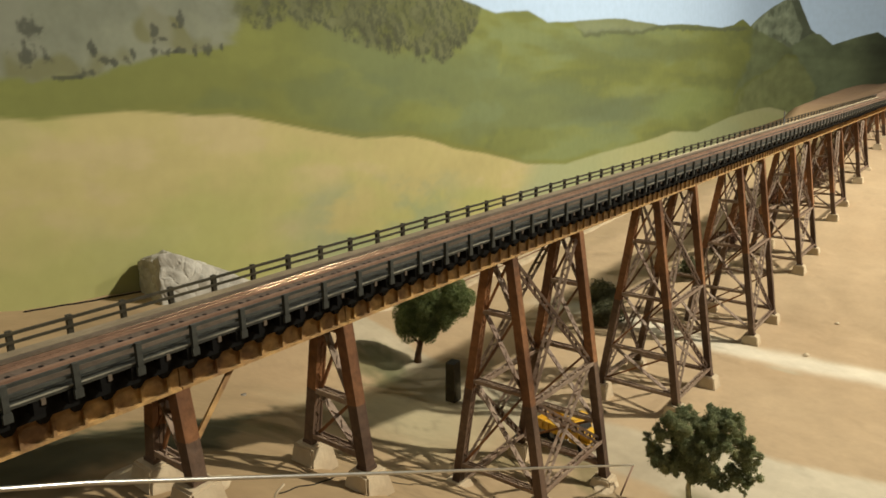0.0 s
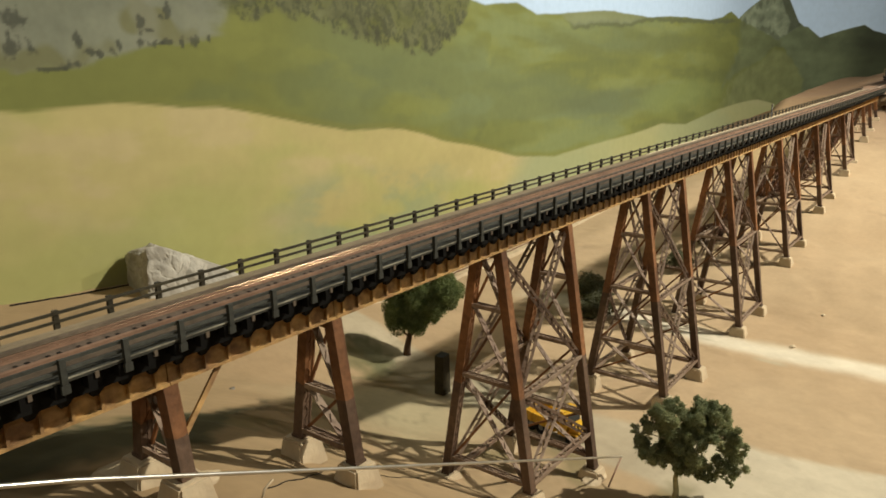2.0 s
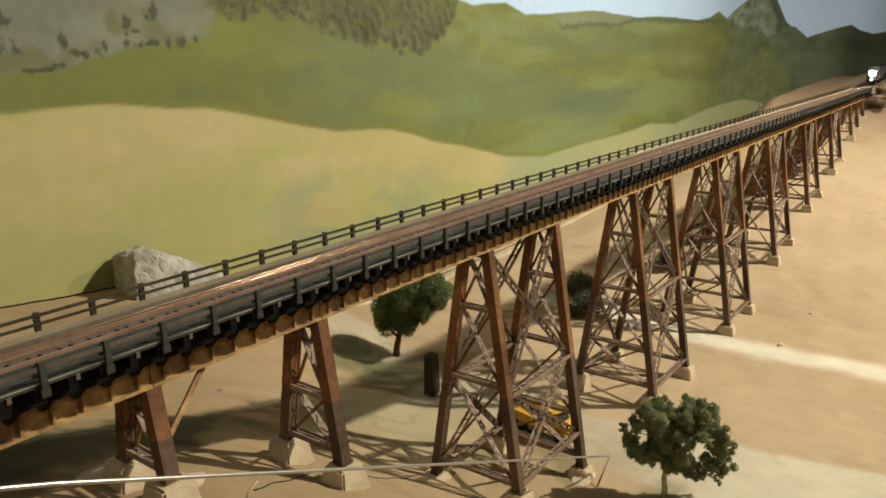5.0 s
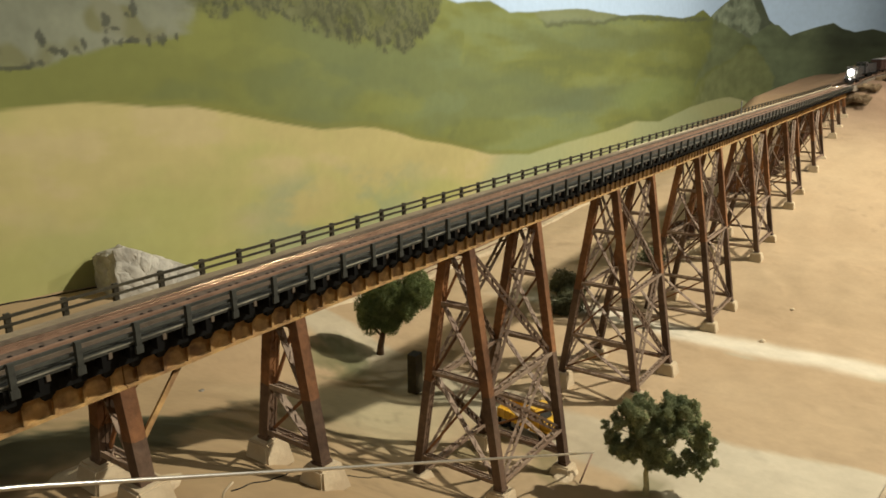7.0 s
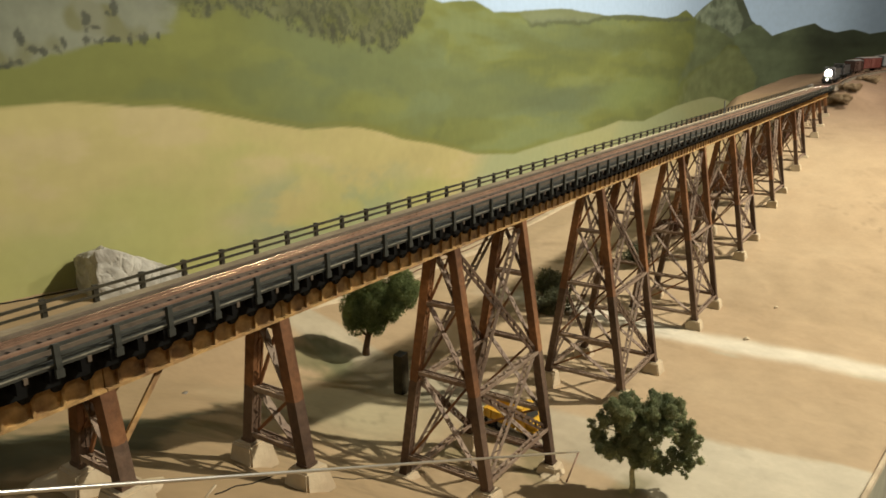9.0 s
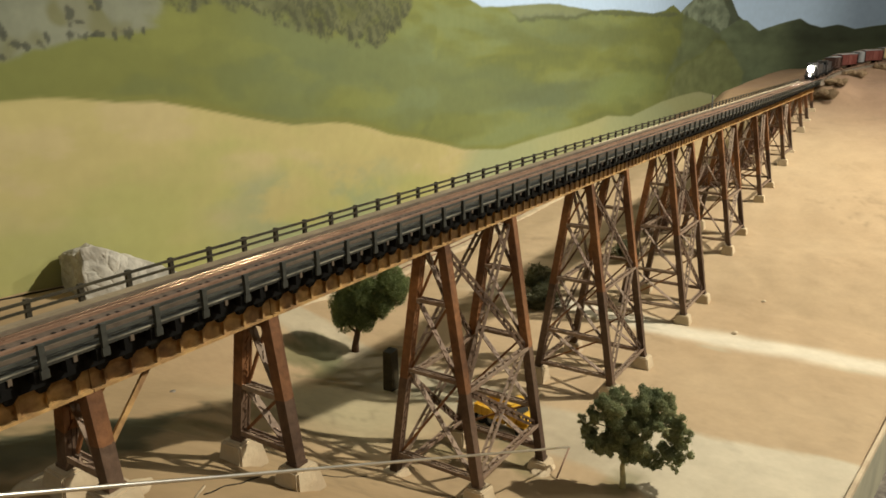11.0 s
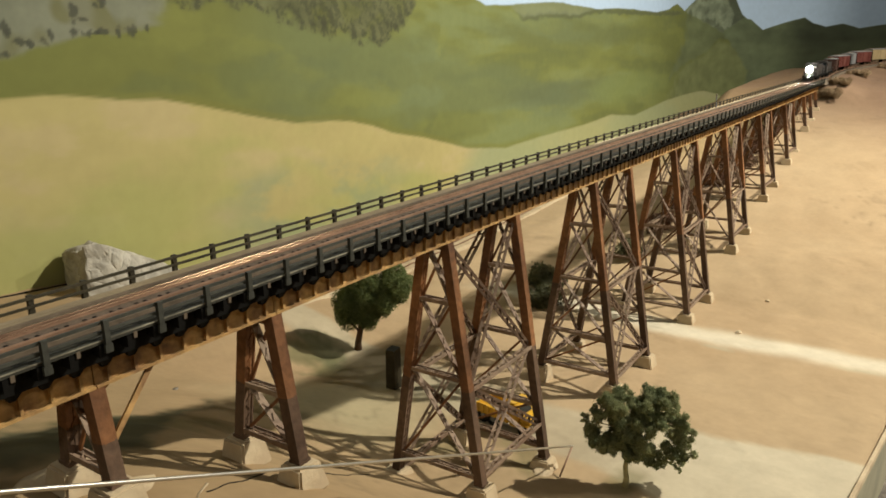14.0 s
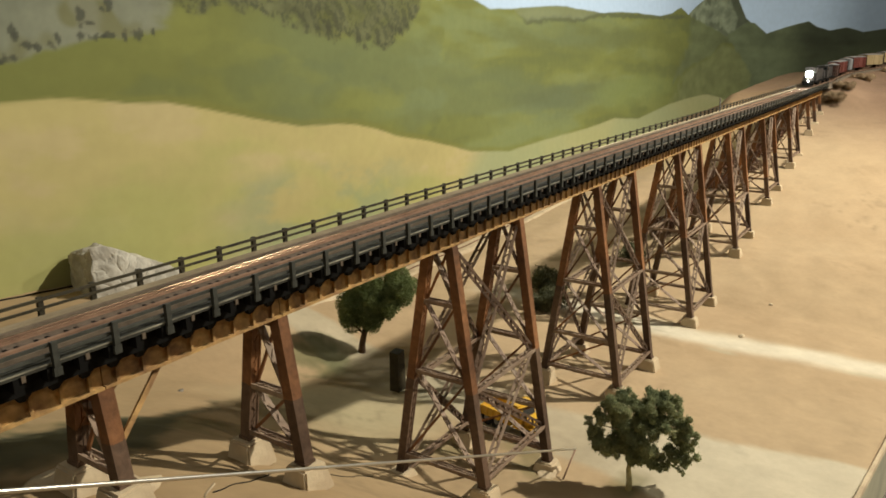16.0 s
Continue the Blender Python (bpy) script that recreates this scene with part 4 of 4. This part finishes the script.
def shrubs():
    rnd = random.Random(12)
    # bushes, partly standing in for the deck's shadow band behind the towers
    for x, y, r in ((0.807, 0.154, 0.025), (0.885, 0.185, 0.028), (1.062, 0.117, 0.022)):
        s = thing("green_bush", (x, y, float(ground_height(x, y))), "dark green rounded bush behind the viaduct", "bush", "bushes behind the viaduct")
        balls = [(rnd.uniform(-r, r), rnd.uniform(-r, r) * 0.7, rnd.uniform(r * 0.2, r * 1.1), r * rnd.uniform(0.35, 0.55)) for _ in range(14)]
        leaves(balls, 6500, 0.0017, int(x * 100), BUSH, "foliage", s)
    for x, y, r in ((2.29, -0.040, 0.032), (2.345, -0.055, 0.026), (2.66, -0.075, 0.030), (2.93, -0.150, 0.032), (3.15, 0.02, 0.055), (3.3, -0.02, 0.06)):
        s = thing("dry_shrub", (x, y, float(ground_height(x, y))), "dry brown shrub on the sandy hillside", "shrub", "shrubs on the far hill")
        balls = [(rnd.uniform(-r, r), rnd.uniform(-r, r), rnd.uniform(-r * 0.1, r * 0.3), r * rnd.uniform(0.18, 0.36)) for _ in range(34)]
        leaves(balls, 7000, 0.0018, int(x * 100), SHRUB, "foliage", s)
    # reddish shrubs, added partly to darken the shaded slope behind the far towers
    for x, y, r in ((1.24, 0.115, 0.030), (1.36, 0.100, 0.036), (1.50, 0.080, 0.038), (1.64, 0.070, 0.040), (1.78, 0.062, 0.038), (1.90, 0.056, 0.036), (2.02, 0.052, 0.034), (2.13, 0.046, 0.030)):
        s = thing("dry_shrub", (x, y, float(ground_height(x, y))), "reddish-brown dry shrub behind the viaduct towers", "shrub", "shrubs behind the towers")
        balls = [(rnd.uniform(-r, r) * 1.5, rnd.uniform(-r, r) * 0.6, rnd.uniform(0, r * 0.8), r * rnd.uniform(0.3, 0.5)) for _ in range(14)]
        leaves(balls, 6000, 0.0018, int(x * 100), SHRUB_RED, "foliage", s)


# ---- trees ----


def leaves(centres, n, size, seed, material, name, parent, fuzz=0.18):
    """Many small bent leaf clumps scattered through the given balls (x, y, z, radius)."""
    rng = np.random.RandomState(seed)
    w = np.array([c[3] ** 2.4 for c in centres])
    pick = rng.choice(len(centres), n, p=w / w.sum())
    c = np.array(centres)[pick]
    d = rng.normal(size=(n, 3))
    d /= np.linalg.norm(d, axis=1)[:, None]
    r = rng.uniform(0.45, 1.0, n) ** 0.4 * (1 + fuzz * rng.normal(size=n) * (rng.rand(n) > 0.6))
    p = c[:, :3] + d * (r * c[:, 3])[:, None]
    face = d + 0.6 * rng.normal(size=(n, 3))
    a = np.cross(face, rng.normal(size=(n, 3)))
    a /= np.linalg.norm(a, axis=1)[:, None]
    b = np.cross(face, a)
    b /= np.linalg.norm(b, axis=1)[:, None]
    k = np.cross(a, b)
    s = (size * rng.uniform(0.5, 1.4, n))[:, None]
    v = np.stack([p - a * s, p + b * s * 0.6 + k * s * 0.25, p + a * s, p - b * s * 0.6 + k * s * 0.25], 1).reshape(-1, 3)
    i = np.arange(n)[:, None] * 4
    f = np.concatenate([i + [0, 1, 2], i + [0, 2, 3]])
    me = bpy.data.meshes.new(name)
    me.from_pydata(v.tolist(), [], f.tolist())
    me.materials.append(material)
    return part(name, me, material, parent)


def open_tree():
    t = thing("oak_tree", (0.402, -0.119, float(ground_height(0.402, -0.119)) - 0.002), "small model oak with an open dark green ring-shaped crown", "tree")
    R = Vector((0.563, -0.826, 0))
    U = Vector((0, 0, 1))
    D = Vector((0.826, 0.563, 0))

    def at(r, u, d=0.0):
        return R * r + U * u + D * d

    g = Geo()
    g.tube([at(0, -0.004), at(0.001, 0.010), at(-0.0005, 0.022), at(0.002, 0.040)], [0.0034, 0.0026, 0.0022, 0.0019], 9)
    part("trunk", g, BARK_PALE, t, "pale mossy trunk", True)
    for path in (((0.002, 0.030), (-0.012, 0.046), (-0.022, 0.056)), ((0.002, 0.032), (0.006, 0.052), (0.004, 0.07)), ((0.002, 0.026), (0.02, 0.034), (0.038, 0.042)),
                 ((0.004, 0.05), (0.018, 0.058), (0.03, 0.066)), ((-0.008, 0.042), (0.0, 0.056), (0.012, 0.064)),
                 ((-0.030, 0.075), (-0.016, 0.068), (0.004, 0.070)), ((0.004, 0.066), (0.022, 0.064), (0.034, 0.068))):
        part("branch", Geo().tube([at(*q, random.uniform(-0.004, 0.004) - (0.015 if path[0][1] > 0.055 else 0)) for q in path], [0.0010, 0.0008, 0.0004], 7), BARK_PALE, t, "", True)
    balls = []
    for r, u, s in ((-2, 90, 6), (-22, 76, 7), (27, 81, 6), (-4, 36, 9), (8, 31, 8), (-14, 40, 8), (12, 62, 9), (-39, 60, 5), (-29, 69, 7), (-14, 84, 11), (-11, 65, 13), (-28, 46, 10), (-23, 37, 6), (-3, 50, 12), (2, 33, 7), (9, 60, 9), (6, 45, 10), (19, 86, 10), (33, 86, 8), (39, 77, 6), (11, 77, 10), (26, 71, 8), (22, 61, 7), (33, 58, 6), (39, 62, 7), (50, 60, 7), (54, 50, 6), (44, 48, 8), (49, 34, 8), (40, 28, 7), (30, 22, 6), (17, 28, 8), (21, 19, 5), (49, 19, 6), (46, 13, 3)):
        r, u, s = (r * 0.94 + 0.4) / 1000, 0.0555 + (u - 51) * 0.00088, s * 0.00086
        for j in range(18):
            q = at(r + random.gauss(0, 0.46) * s, u + random.gauss(0, 0.46) * s, random.uniform(-0.018, 0.018) * (1 if s > 0.007 else 0.6))
            balls.append((*q, s * random.uniform(0.24, 0.58)))
    leaves(balls, 140000, 0.0008, 3, LEAF, "crown", t, 0.35)


open_tree()


def dense_tree():
    t = thing("round_tree", (0.512, 0.278, float(ground_height(0.512, 0.278)) - 0.002), "model tree with a dense rounded dark green crown", "tree")
    R = Vector((0.563, -0.826, 0))
    U = Vector((0, 0, 1))
    D = Vector((0.826, 0.563, 0))
    pts = [R * 0 + U * -0.004, R * 0.001 + U * 0.012, R * 0.004 + U * 0.026, R * 0.009 + U * 0.055]
    part("trunk", Geo().tube(pts, [0.0058, 0.0043, 0.0038, 0.0025], 9), BARK, t, "brown bark trunk", True)
    for s in (-1, 1):
        part("branch", Geo().tube([pts[2], pts[2] + R * 0.014 * s + U * 0.016], [0.0018, 0.0008], 7), BARK, t, "", True)
    balls = []
    rnd = random.Random(8)
    for cr, cu, rad in ((0.000, 0.066, 0.033), (0.046, 0.090, 0.029), (0.030, 0.068, 0.027), (-0.010, 0.054, 0.021), (0.012, 0.086, 0.028), (0.012, 0.054, 0.022)):
        for j in range(16):
            v = Vector((rnd.gauss(0, 1), rnd.gauss(0, 1), rnd.gauss(0, 1))).normalized() * rad * rnd.uniform(0.3, 0.72)
            q = R * (cr + v.x) + U * (cu + v.z * 0.9) + D * v.y
            balls.append((*q, rad * rnd.uniform(0.42, 0.58)))
    leaves(balls, 85000, 0.0012, 6, LEAF_DENSE, "crown", t, 0.08)


dense_tree()

shrubs()

# ---- yellow machine ----


def wheel_geo(r, w, n=20):
    """A tyre lying along y with rounded shoulders."""
    g = Geo()
    prof = ((-w / 2, r * 0.55), (-w / 2, r * 0.9), (-w * 0.35, r), (w * 0.35, r), (w / 2, r * 0.9), (w / 2, r * 0.55))
    k = len(prof)
    for j in range(n):
        a = 2 * math.pi * j / n
        g.v += [(rr * math.cos(a), y, rr * math.sin(a)) for y, rr in prof]
    for j in range(n):
        for i in range(k):
            a, b = j * k + i, ((j + 1) % n) * k + i
            c, e = ((j + 1) % n) * k + (i + 1) % k, j * k + (i + 1) % k
            g.f.append((a, b, c, e))
    return g


def tall_part(name, geo, material, parent=None, label=""):
    """A truck part, with heights drawn up to the model's proportions."""
    if isinstance(geo, Geo):
        geo.v = [(a, b, c * 1.18) for a, b, c in geo.v]
    return part(name, geo, material, parent, label)


def dump_truck():
    x, y = TRUCK[:2]
    m = thing("dump_truck", (x, y, float(ground_height(x, y)) + 0.0005, 0, 0, TRUCK[2]), "yellow toy dump truck with black tyres parked under the viaduct", "construction vehicle")
    tall_part("chassis", Geo().box(-0.032, 0.030, -0.005, 0.005, 0.0062, 0.0085), DARK, m)
    cab = tall_part("cab", Geo().hexa([(0.008, -0.012, 0.008), (0.020, -0.012, 0.008), (0.020, 0.012, 0.008), (0.008, 0.012, 0.008), (0.0085, -0.011, 0.0275), (0.018, -0.011, 0.0275), (0.018, 0.011, 0.0275), (0.0085, 0.011, 0.0275)]), YELLOW, m)
    tall_part("hood", Geo().hexa([(0.020, -0.010, 0.008), (0.033, -0.0095, 0.008), (0.033, 0.0095, 0.008), (0.020, 0.010, 0.008), (0.020, -0.010, 0.0185), (0.032, -0.009, 0.017), (0.032, 0.009, 0.017), (0.020, 0.010, 0.0185)]), YELLOW, m)
    tall_part("windscreen", Geo().hexa([(0.0194, -0.0095, 0.019), (0.0200, -0.0095, 0.019), (0.0200, 0.0095, 0.019), (0.0194, 0.0095, 0.019), (0.0180, -0.009, 0.026), (0.0186, -0.009, 0.026), (0.0186, 0.009, 0.026), (0.0180, 0.009, 0.026)]), GLASS_DARK, cab)
    for s in (-1, 1):
        tall_part("side_window", Geo().box(0.0105, 0.0165, s * 0.0115 - 0.0005, s * 0.0115 + 0.0005, 0.0185, 0.0255), GLASS_DARK, cab)
        tall_part("headlamp", Geo().tube([(0.0328, s * 0.007, 0.012), (0.0338, s * 0.007, 0.012)], 0.0013, 10), EDGE, m)
        tall_part("fender", Geo().bar((0.020, s * 0.0105, 0.0125), (0.033, s * 0.0105, 0.0125), 0.004, 0.0012), YELLOW, m)
    tall_part("grille", Geo().box(0.033, 0.0336, -0.005, 0.005, 0.0085, 0.0155), DARK, m)
    bed = Geo()
    for s in (-1, 1):
        bed.bar((-0.034, s * 0.0125, 0.0138), (0.004, s * 0.0125, 0.0138), 0.001, 0.008)
        for i in range(6):
            bx = -0.033 + i * 0.0076
            bed.box(bx - 0.0006, bx + 0.0006, s * 0.0134 - 0.0006, s * 0.0134 + 0.0006, 0.0095, 0.0182)
    bed.box(-0.034, 0.006, -0.0125, 0.0125, 0.009, 0.0102)
    bed.box(0.005, 0.0062, -0.0125, 0.0125, 0.009, 0.0262)
    bed.box(0.0055, 0.014, -0.0115, 0.0115, 0.0282, 0.0292).bar((0.0056, 0, 0.026), (0.008, 0, 0.0285), 0.02, 0.001, (1, 0, 0))
    tall_part("dump_bed", bed, YELLOW, m, "ribbed yellow tipping bed")
    tall_part("tailgate", Geo().box(-0.0352, -0.0342, -0.0125, 0.0125, 0.010, 0.0175), YELLOW, m)
    tyre, hub = wheel_geo(0.0076, 0.004).mesh("tyre", RUBBER, True), Geo().tube([(0, -0.0012, 0), (0, 0.0012, 0)], 0.0031, 14).mesh("hub", BOXGREY)
    for wx in (0.0265, -0.014, -0.027):
        for wy in (-0.0105, 0.0105):
            w = tall_part("wheel", tyre, RUBBER, m, "black rubber tyre with a grey hub")
            w.location = (wx, wy, 0.0076)
            tall_part("hub", hub, BOXGREY, w)
        tall_part("axle", Geo().tube([(wx, -0.0105, 0.0056), (wx, 0.0105, 0.0056)], 0.0009), DARK, m)


TRUCK = (0.445, 0.019, -100)
dump_truck()

# ---- train ----


def truck(parent, x, name="truck"):
    t = part(name, Geo().box(x - 0.013, x + 0.013, -0.0088, -0.0072, 0.0035, 0.008).box(x - 0.013, x + 0.013, 0.0072, 0.0088, 0.0035, 0.008).box(x - 0.003, x + 0.003, -0.0072, 0.0072, 0.004, 0.009), DARK, parent)
    w = wheel_geo(0.0052, 0.002, 14)
    for wx in (x - 0.0085, x + 0.0085):
        for wy in (-0.0083, 0.0083):
            g = Geo().add([(a + wx, b + wy * 0.99, c + 0.0052) for a, b, c in w.v], w.f)
            part("wheel", g, RAIL, t)
    return t


def locomotive(lit, label):
    """A hood unit facing -x; its origin lies at rail level, mid length."""
    m = thing("locomotive", (0, 0, 0), label, "locomotive", "engines of the freight train")
    h = 0.098
    part("underframe", Geo().box(-h, h, -0.016, 0.016, 0.012, 0.016), DARK, m)
    part("fuel_tank", Geo().box(-0.028, 0.028, -0.012, 0.012, 0.004, 0.012), DARK, m)
    part("long_hood", Geo().box(-0.05, h - 0.008, -0.0095, 0.0095, 0.016, 0.044), LOCO, m)
    part("short_hood", Geo().hexa([(-0.092, -0.0095, 0.016), (-0.072, -0.0095, 0.016), (-0.072, 0.0095, 0.016), (-0.092, 0.0095, 0.016), (-0.090, -0.008, 0.036), (-0.072, -0.009, 0.038), (-0.072, 0.009, 0.038), (-0.090, 0.008, 0.036)]), LOCO, m)
    cab = part("cab", Geo().hexa([(-0.072, -0.0165, 0.016), (-0.050, -0.0165, 0.016), (-0.050, 0.0165, 0.016), (-0.072, 0.0165, 0.016), (-0.071, -0.0145, 0.050), (-0.050, -0.0145, 0.050), (-0.050, 0.0145, 0.050), (-0.071, 0.0145, 0.050)]), LOCO, m)
    for s in (-1, 1):
        part("window", Geo().box(-0.0728, -0.0712, s * 0.008 - 0.0045, s * 0.008 + 0.0045, 0.038, 0.045), GLASS_DARK, cab)
        part("window", Geo().box(-0.068, -0.055, s * 0.0152 - 0.0006, s * 0.0152 + 0.0006, 0.036, 0.045), GLASS_DARK, cab)
        part("handrail", Geo().bar((-h + 0.002, s * 0.0152, 0.027), (h - 0.002, s * 0.0152, 0.027), 0.0006, 0.0006), LOCO, m)
        for x in np.linspace(-h + 0.004, h - 0.004, 9):
            part("stanchion", Geo().bar((x, s * 0.0152, 0.016), (x, s * 0.0152, 0.027), 0.0006, 0.0006, (0, 1, 0)), LOCO, m)
    for x in (0.02, 0.05, 0.075):
        part("roof_fan", Geo().tube([(x, 0, 0.044), (x, 0, 0.0462)], 0.007, 14), DARK, m)
    part("pilot", Geo().hexa([(-h - 0.005, -0.013, 0.004), (-h, -0.013, 0.004), (-h, 0.013, 0.004), (-h - 0.005, 0.013, 0.004), (-h - 0.002, -0.013, 0.016), (-h, -0.013, 0.016), (-h, 0.013, 0.016), (-h - 0.002, 0.013, 0.016)]), DARK, m)
    if lit:
        part("headlight_housing", Geo().tube([(-0.088, 0, 0.034), (-0.0975, 0, 0.034)], 0.0066, 18), DARK, m)
        part("headlight", Geo().tube([(-0.0976, 0, 0.034), (-0.0982, 0, 0.034)], 0.0082, 18), HEADLIGHT, m, "brightly lit headlight")
        part("lower_light", Geo().tube([(-0.1035, 0, 0.0155), (-0.1041, 0, 0.0155)], 0.0014, 12), HEADLIGHT, m, "small lit lower light")
    for x in (-0.066, 0.066):
        truck(m, x)
    return m


def freight_car(paint, label, half=0.073, hgt=0.047):
    m = thing("freight_car", (0, 0, 0), label, "freight car", "cars of the freight train")
    part("underframe", Geo().box(-half, half, -0.012, 0.012, 0.0095, 0.0125), DARK, m)
    body = Geo().box(-half, half, -0.0165, 0.0165, 0.0125, hgt)
    for i in range(15):
        x = -half + 2 * half * (i + 0.5) / 15
        for s in (-1, 1):
            if abs(x) > 0.017:
                body.box(x - 0.0006, x + 0.0006, s * 0.0168 - 0.0005, s * 0.0168 + 0.0005, 0.0135, hgt - 0.001)
    part("body", body, paint, m)
    part("roof", Geo().hexa([(-half - 0.001, -0.0172, hgt), (half + 0.001, -0.0172, hgt), (half + 0.001, 0.0172, hgt), (-half - 0.001, 0.0172, hgt), (-half, -0.004, hgt + 0.003), (half, -0.004, hgt + 0.003), (half, 0.004, hgt + 0.003), (-half, 0.004, hgt + 0.003)]), BOXGREY, m, "grey peaked roof")
    part("roof_walk", Geo().box(-half, half, -0.0025, 0.0025, hgt + 0.0034, hgt + 0.0042), LACE, m)
    for s in (-1, 1):
        part("door", Geo().box(-0.0135, 0.0135, s * 0.0172 - 0.0007, s * 0.0172 + 0.0007, 0.0135, hgt - 0.002), paint, m)
        part("ladder", Geo().box(half - 0.006, half - 0.001, s * 0.0174 - 0.0004, s * 0.0174 + 0.0004, 0.013, hgt), DARK, m)
    for x in (-half + 0.02, half - 0.02):
        truck(m, x)
    for s in (-1, 1):
        part("coupler", Geo().box(s * half, s * (half + 0.005), -0.0015, 0.0015, 0.008, 0.011) if s > 0 else Geo().box(-half - 0.005, -half, -0.0015, 0.0015, 0.008, 0.011), DARK, m)
    return m


TRAIN = [(locomotive(True, "dark grey diesel engine with a bright headlight"), 0.0965),
         (locomotive(False, "dark grey diesel engine coupled behind the first"), 0.304),
         (freight_car(BOXBROWN, "dark brown boxcar with ribbed sides and grey roof", 0.046), 0.453),
         (freight_car(BOXRED, "oxide-red boxcar with ribbed sides and grey roof", 0.075), 0.579),
         (freight_car(BOXGREY, "short silver-grey boxcar with ribbed sides", 0.024), 0.684),
         (freight_car(BOXRED, "oxide-red boxcar with ribbed sides and grey roof", 0.060), 0.774),
         (freight_car(BOXCREAM, "cream-yellow refrigerator car with grey roof", 0.060), 0.900),
         (freight_car(BOXCREAM, "cream-yellow refrigerator car with grey roof", 0.060), 1.026),
         (freight_car(BOXRED, "oxide-red boxcar with ribbed sides and grey roof", 0.060), 1.152)]


def on_track(s):
    """Place and heading s metres along the line from x = 2."""
    if s < 0.55:
        x = 2.0 + s
    else:
        x = 2.55 + 1.08 * math.sin(min((s - 0.55) / 1.08, 1.3))
    a = max(0.0, min((s - 0.55) / 1.08, 1.3))
    return Vector((x, -1.08 * (1 - math.cos(a)), float(track_z(x)) + 0.0021)), a


def motions():
    for ob, back in TRAIN:
        rows = []
        for i in range(9):
            t = 2.0 * i
            s = 2.046 + 0.036 * (16.0 - t) - 2.0 + back
            p, a = on_track(s)
            rows.append((t, pose(p.x, p.y, p.z, 0, 0, -math.degrees(a))))
        walk(ob, rows)


motions()
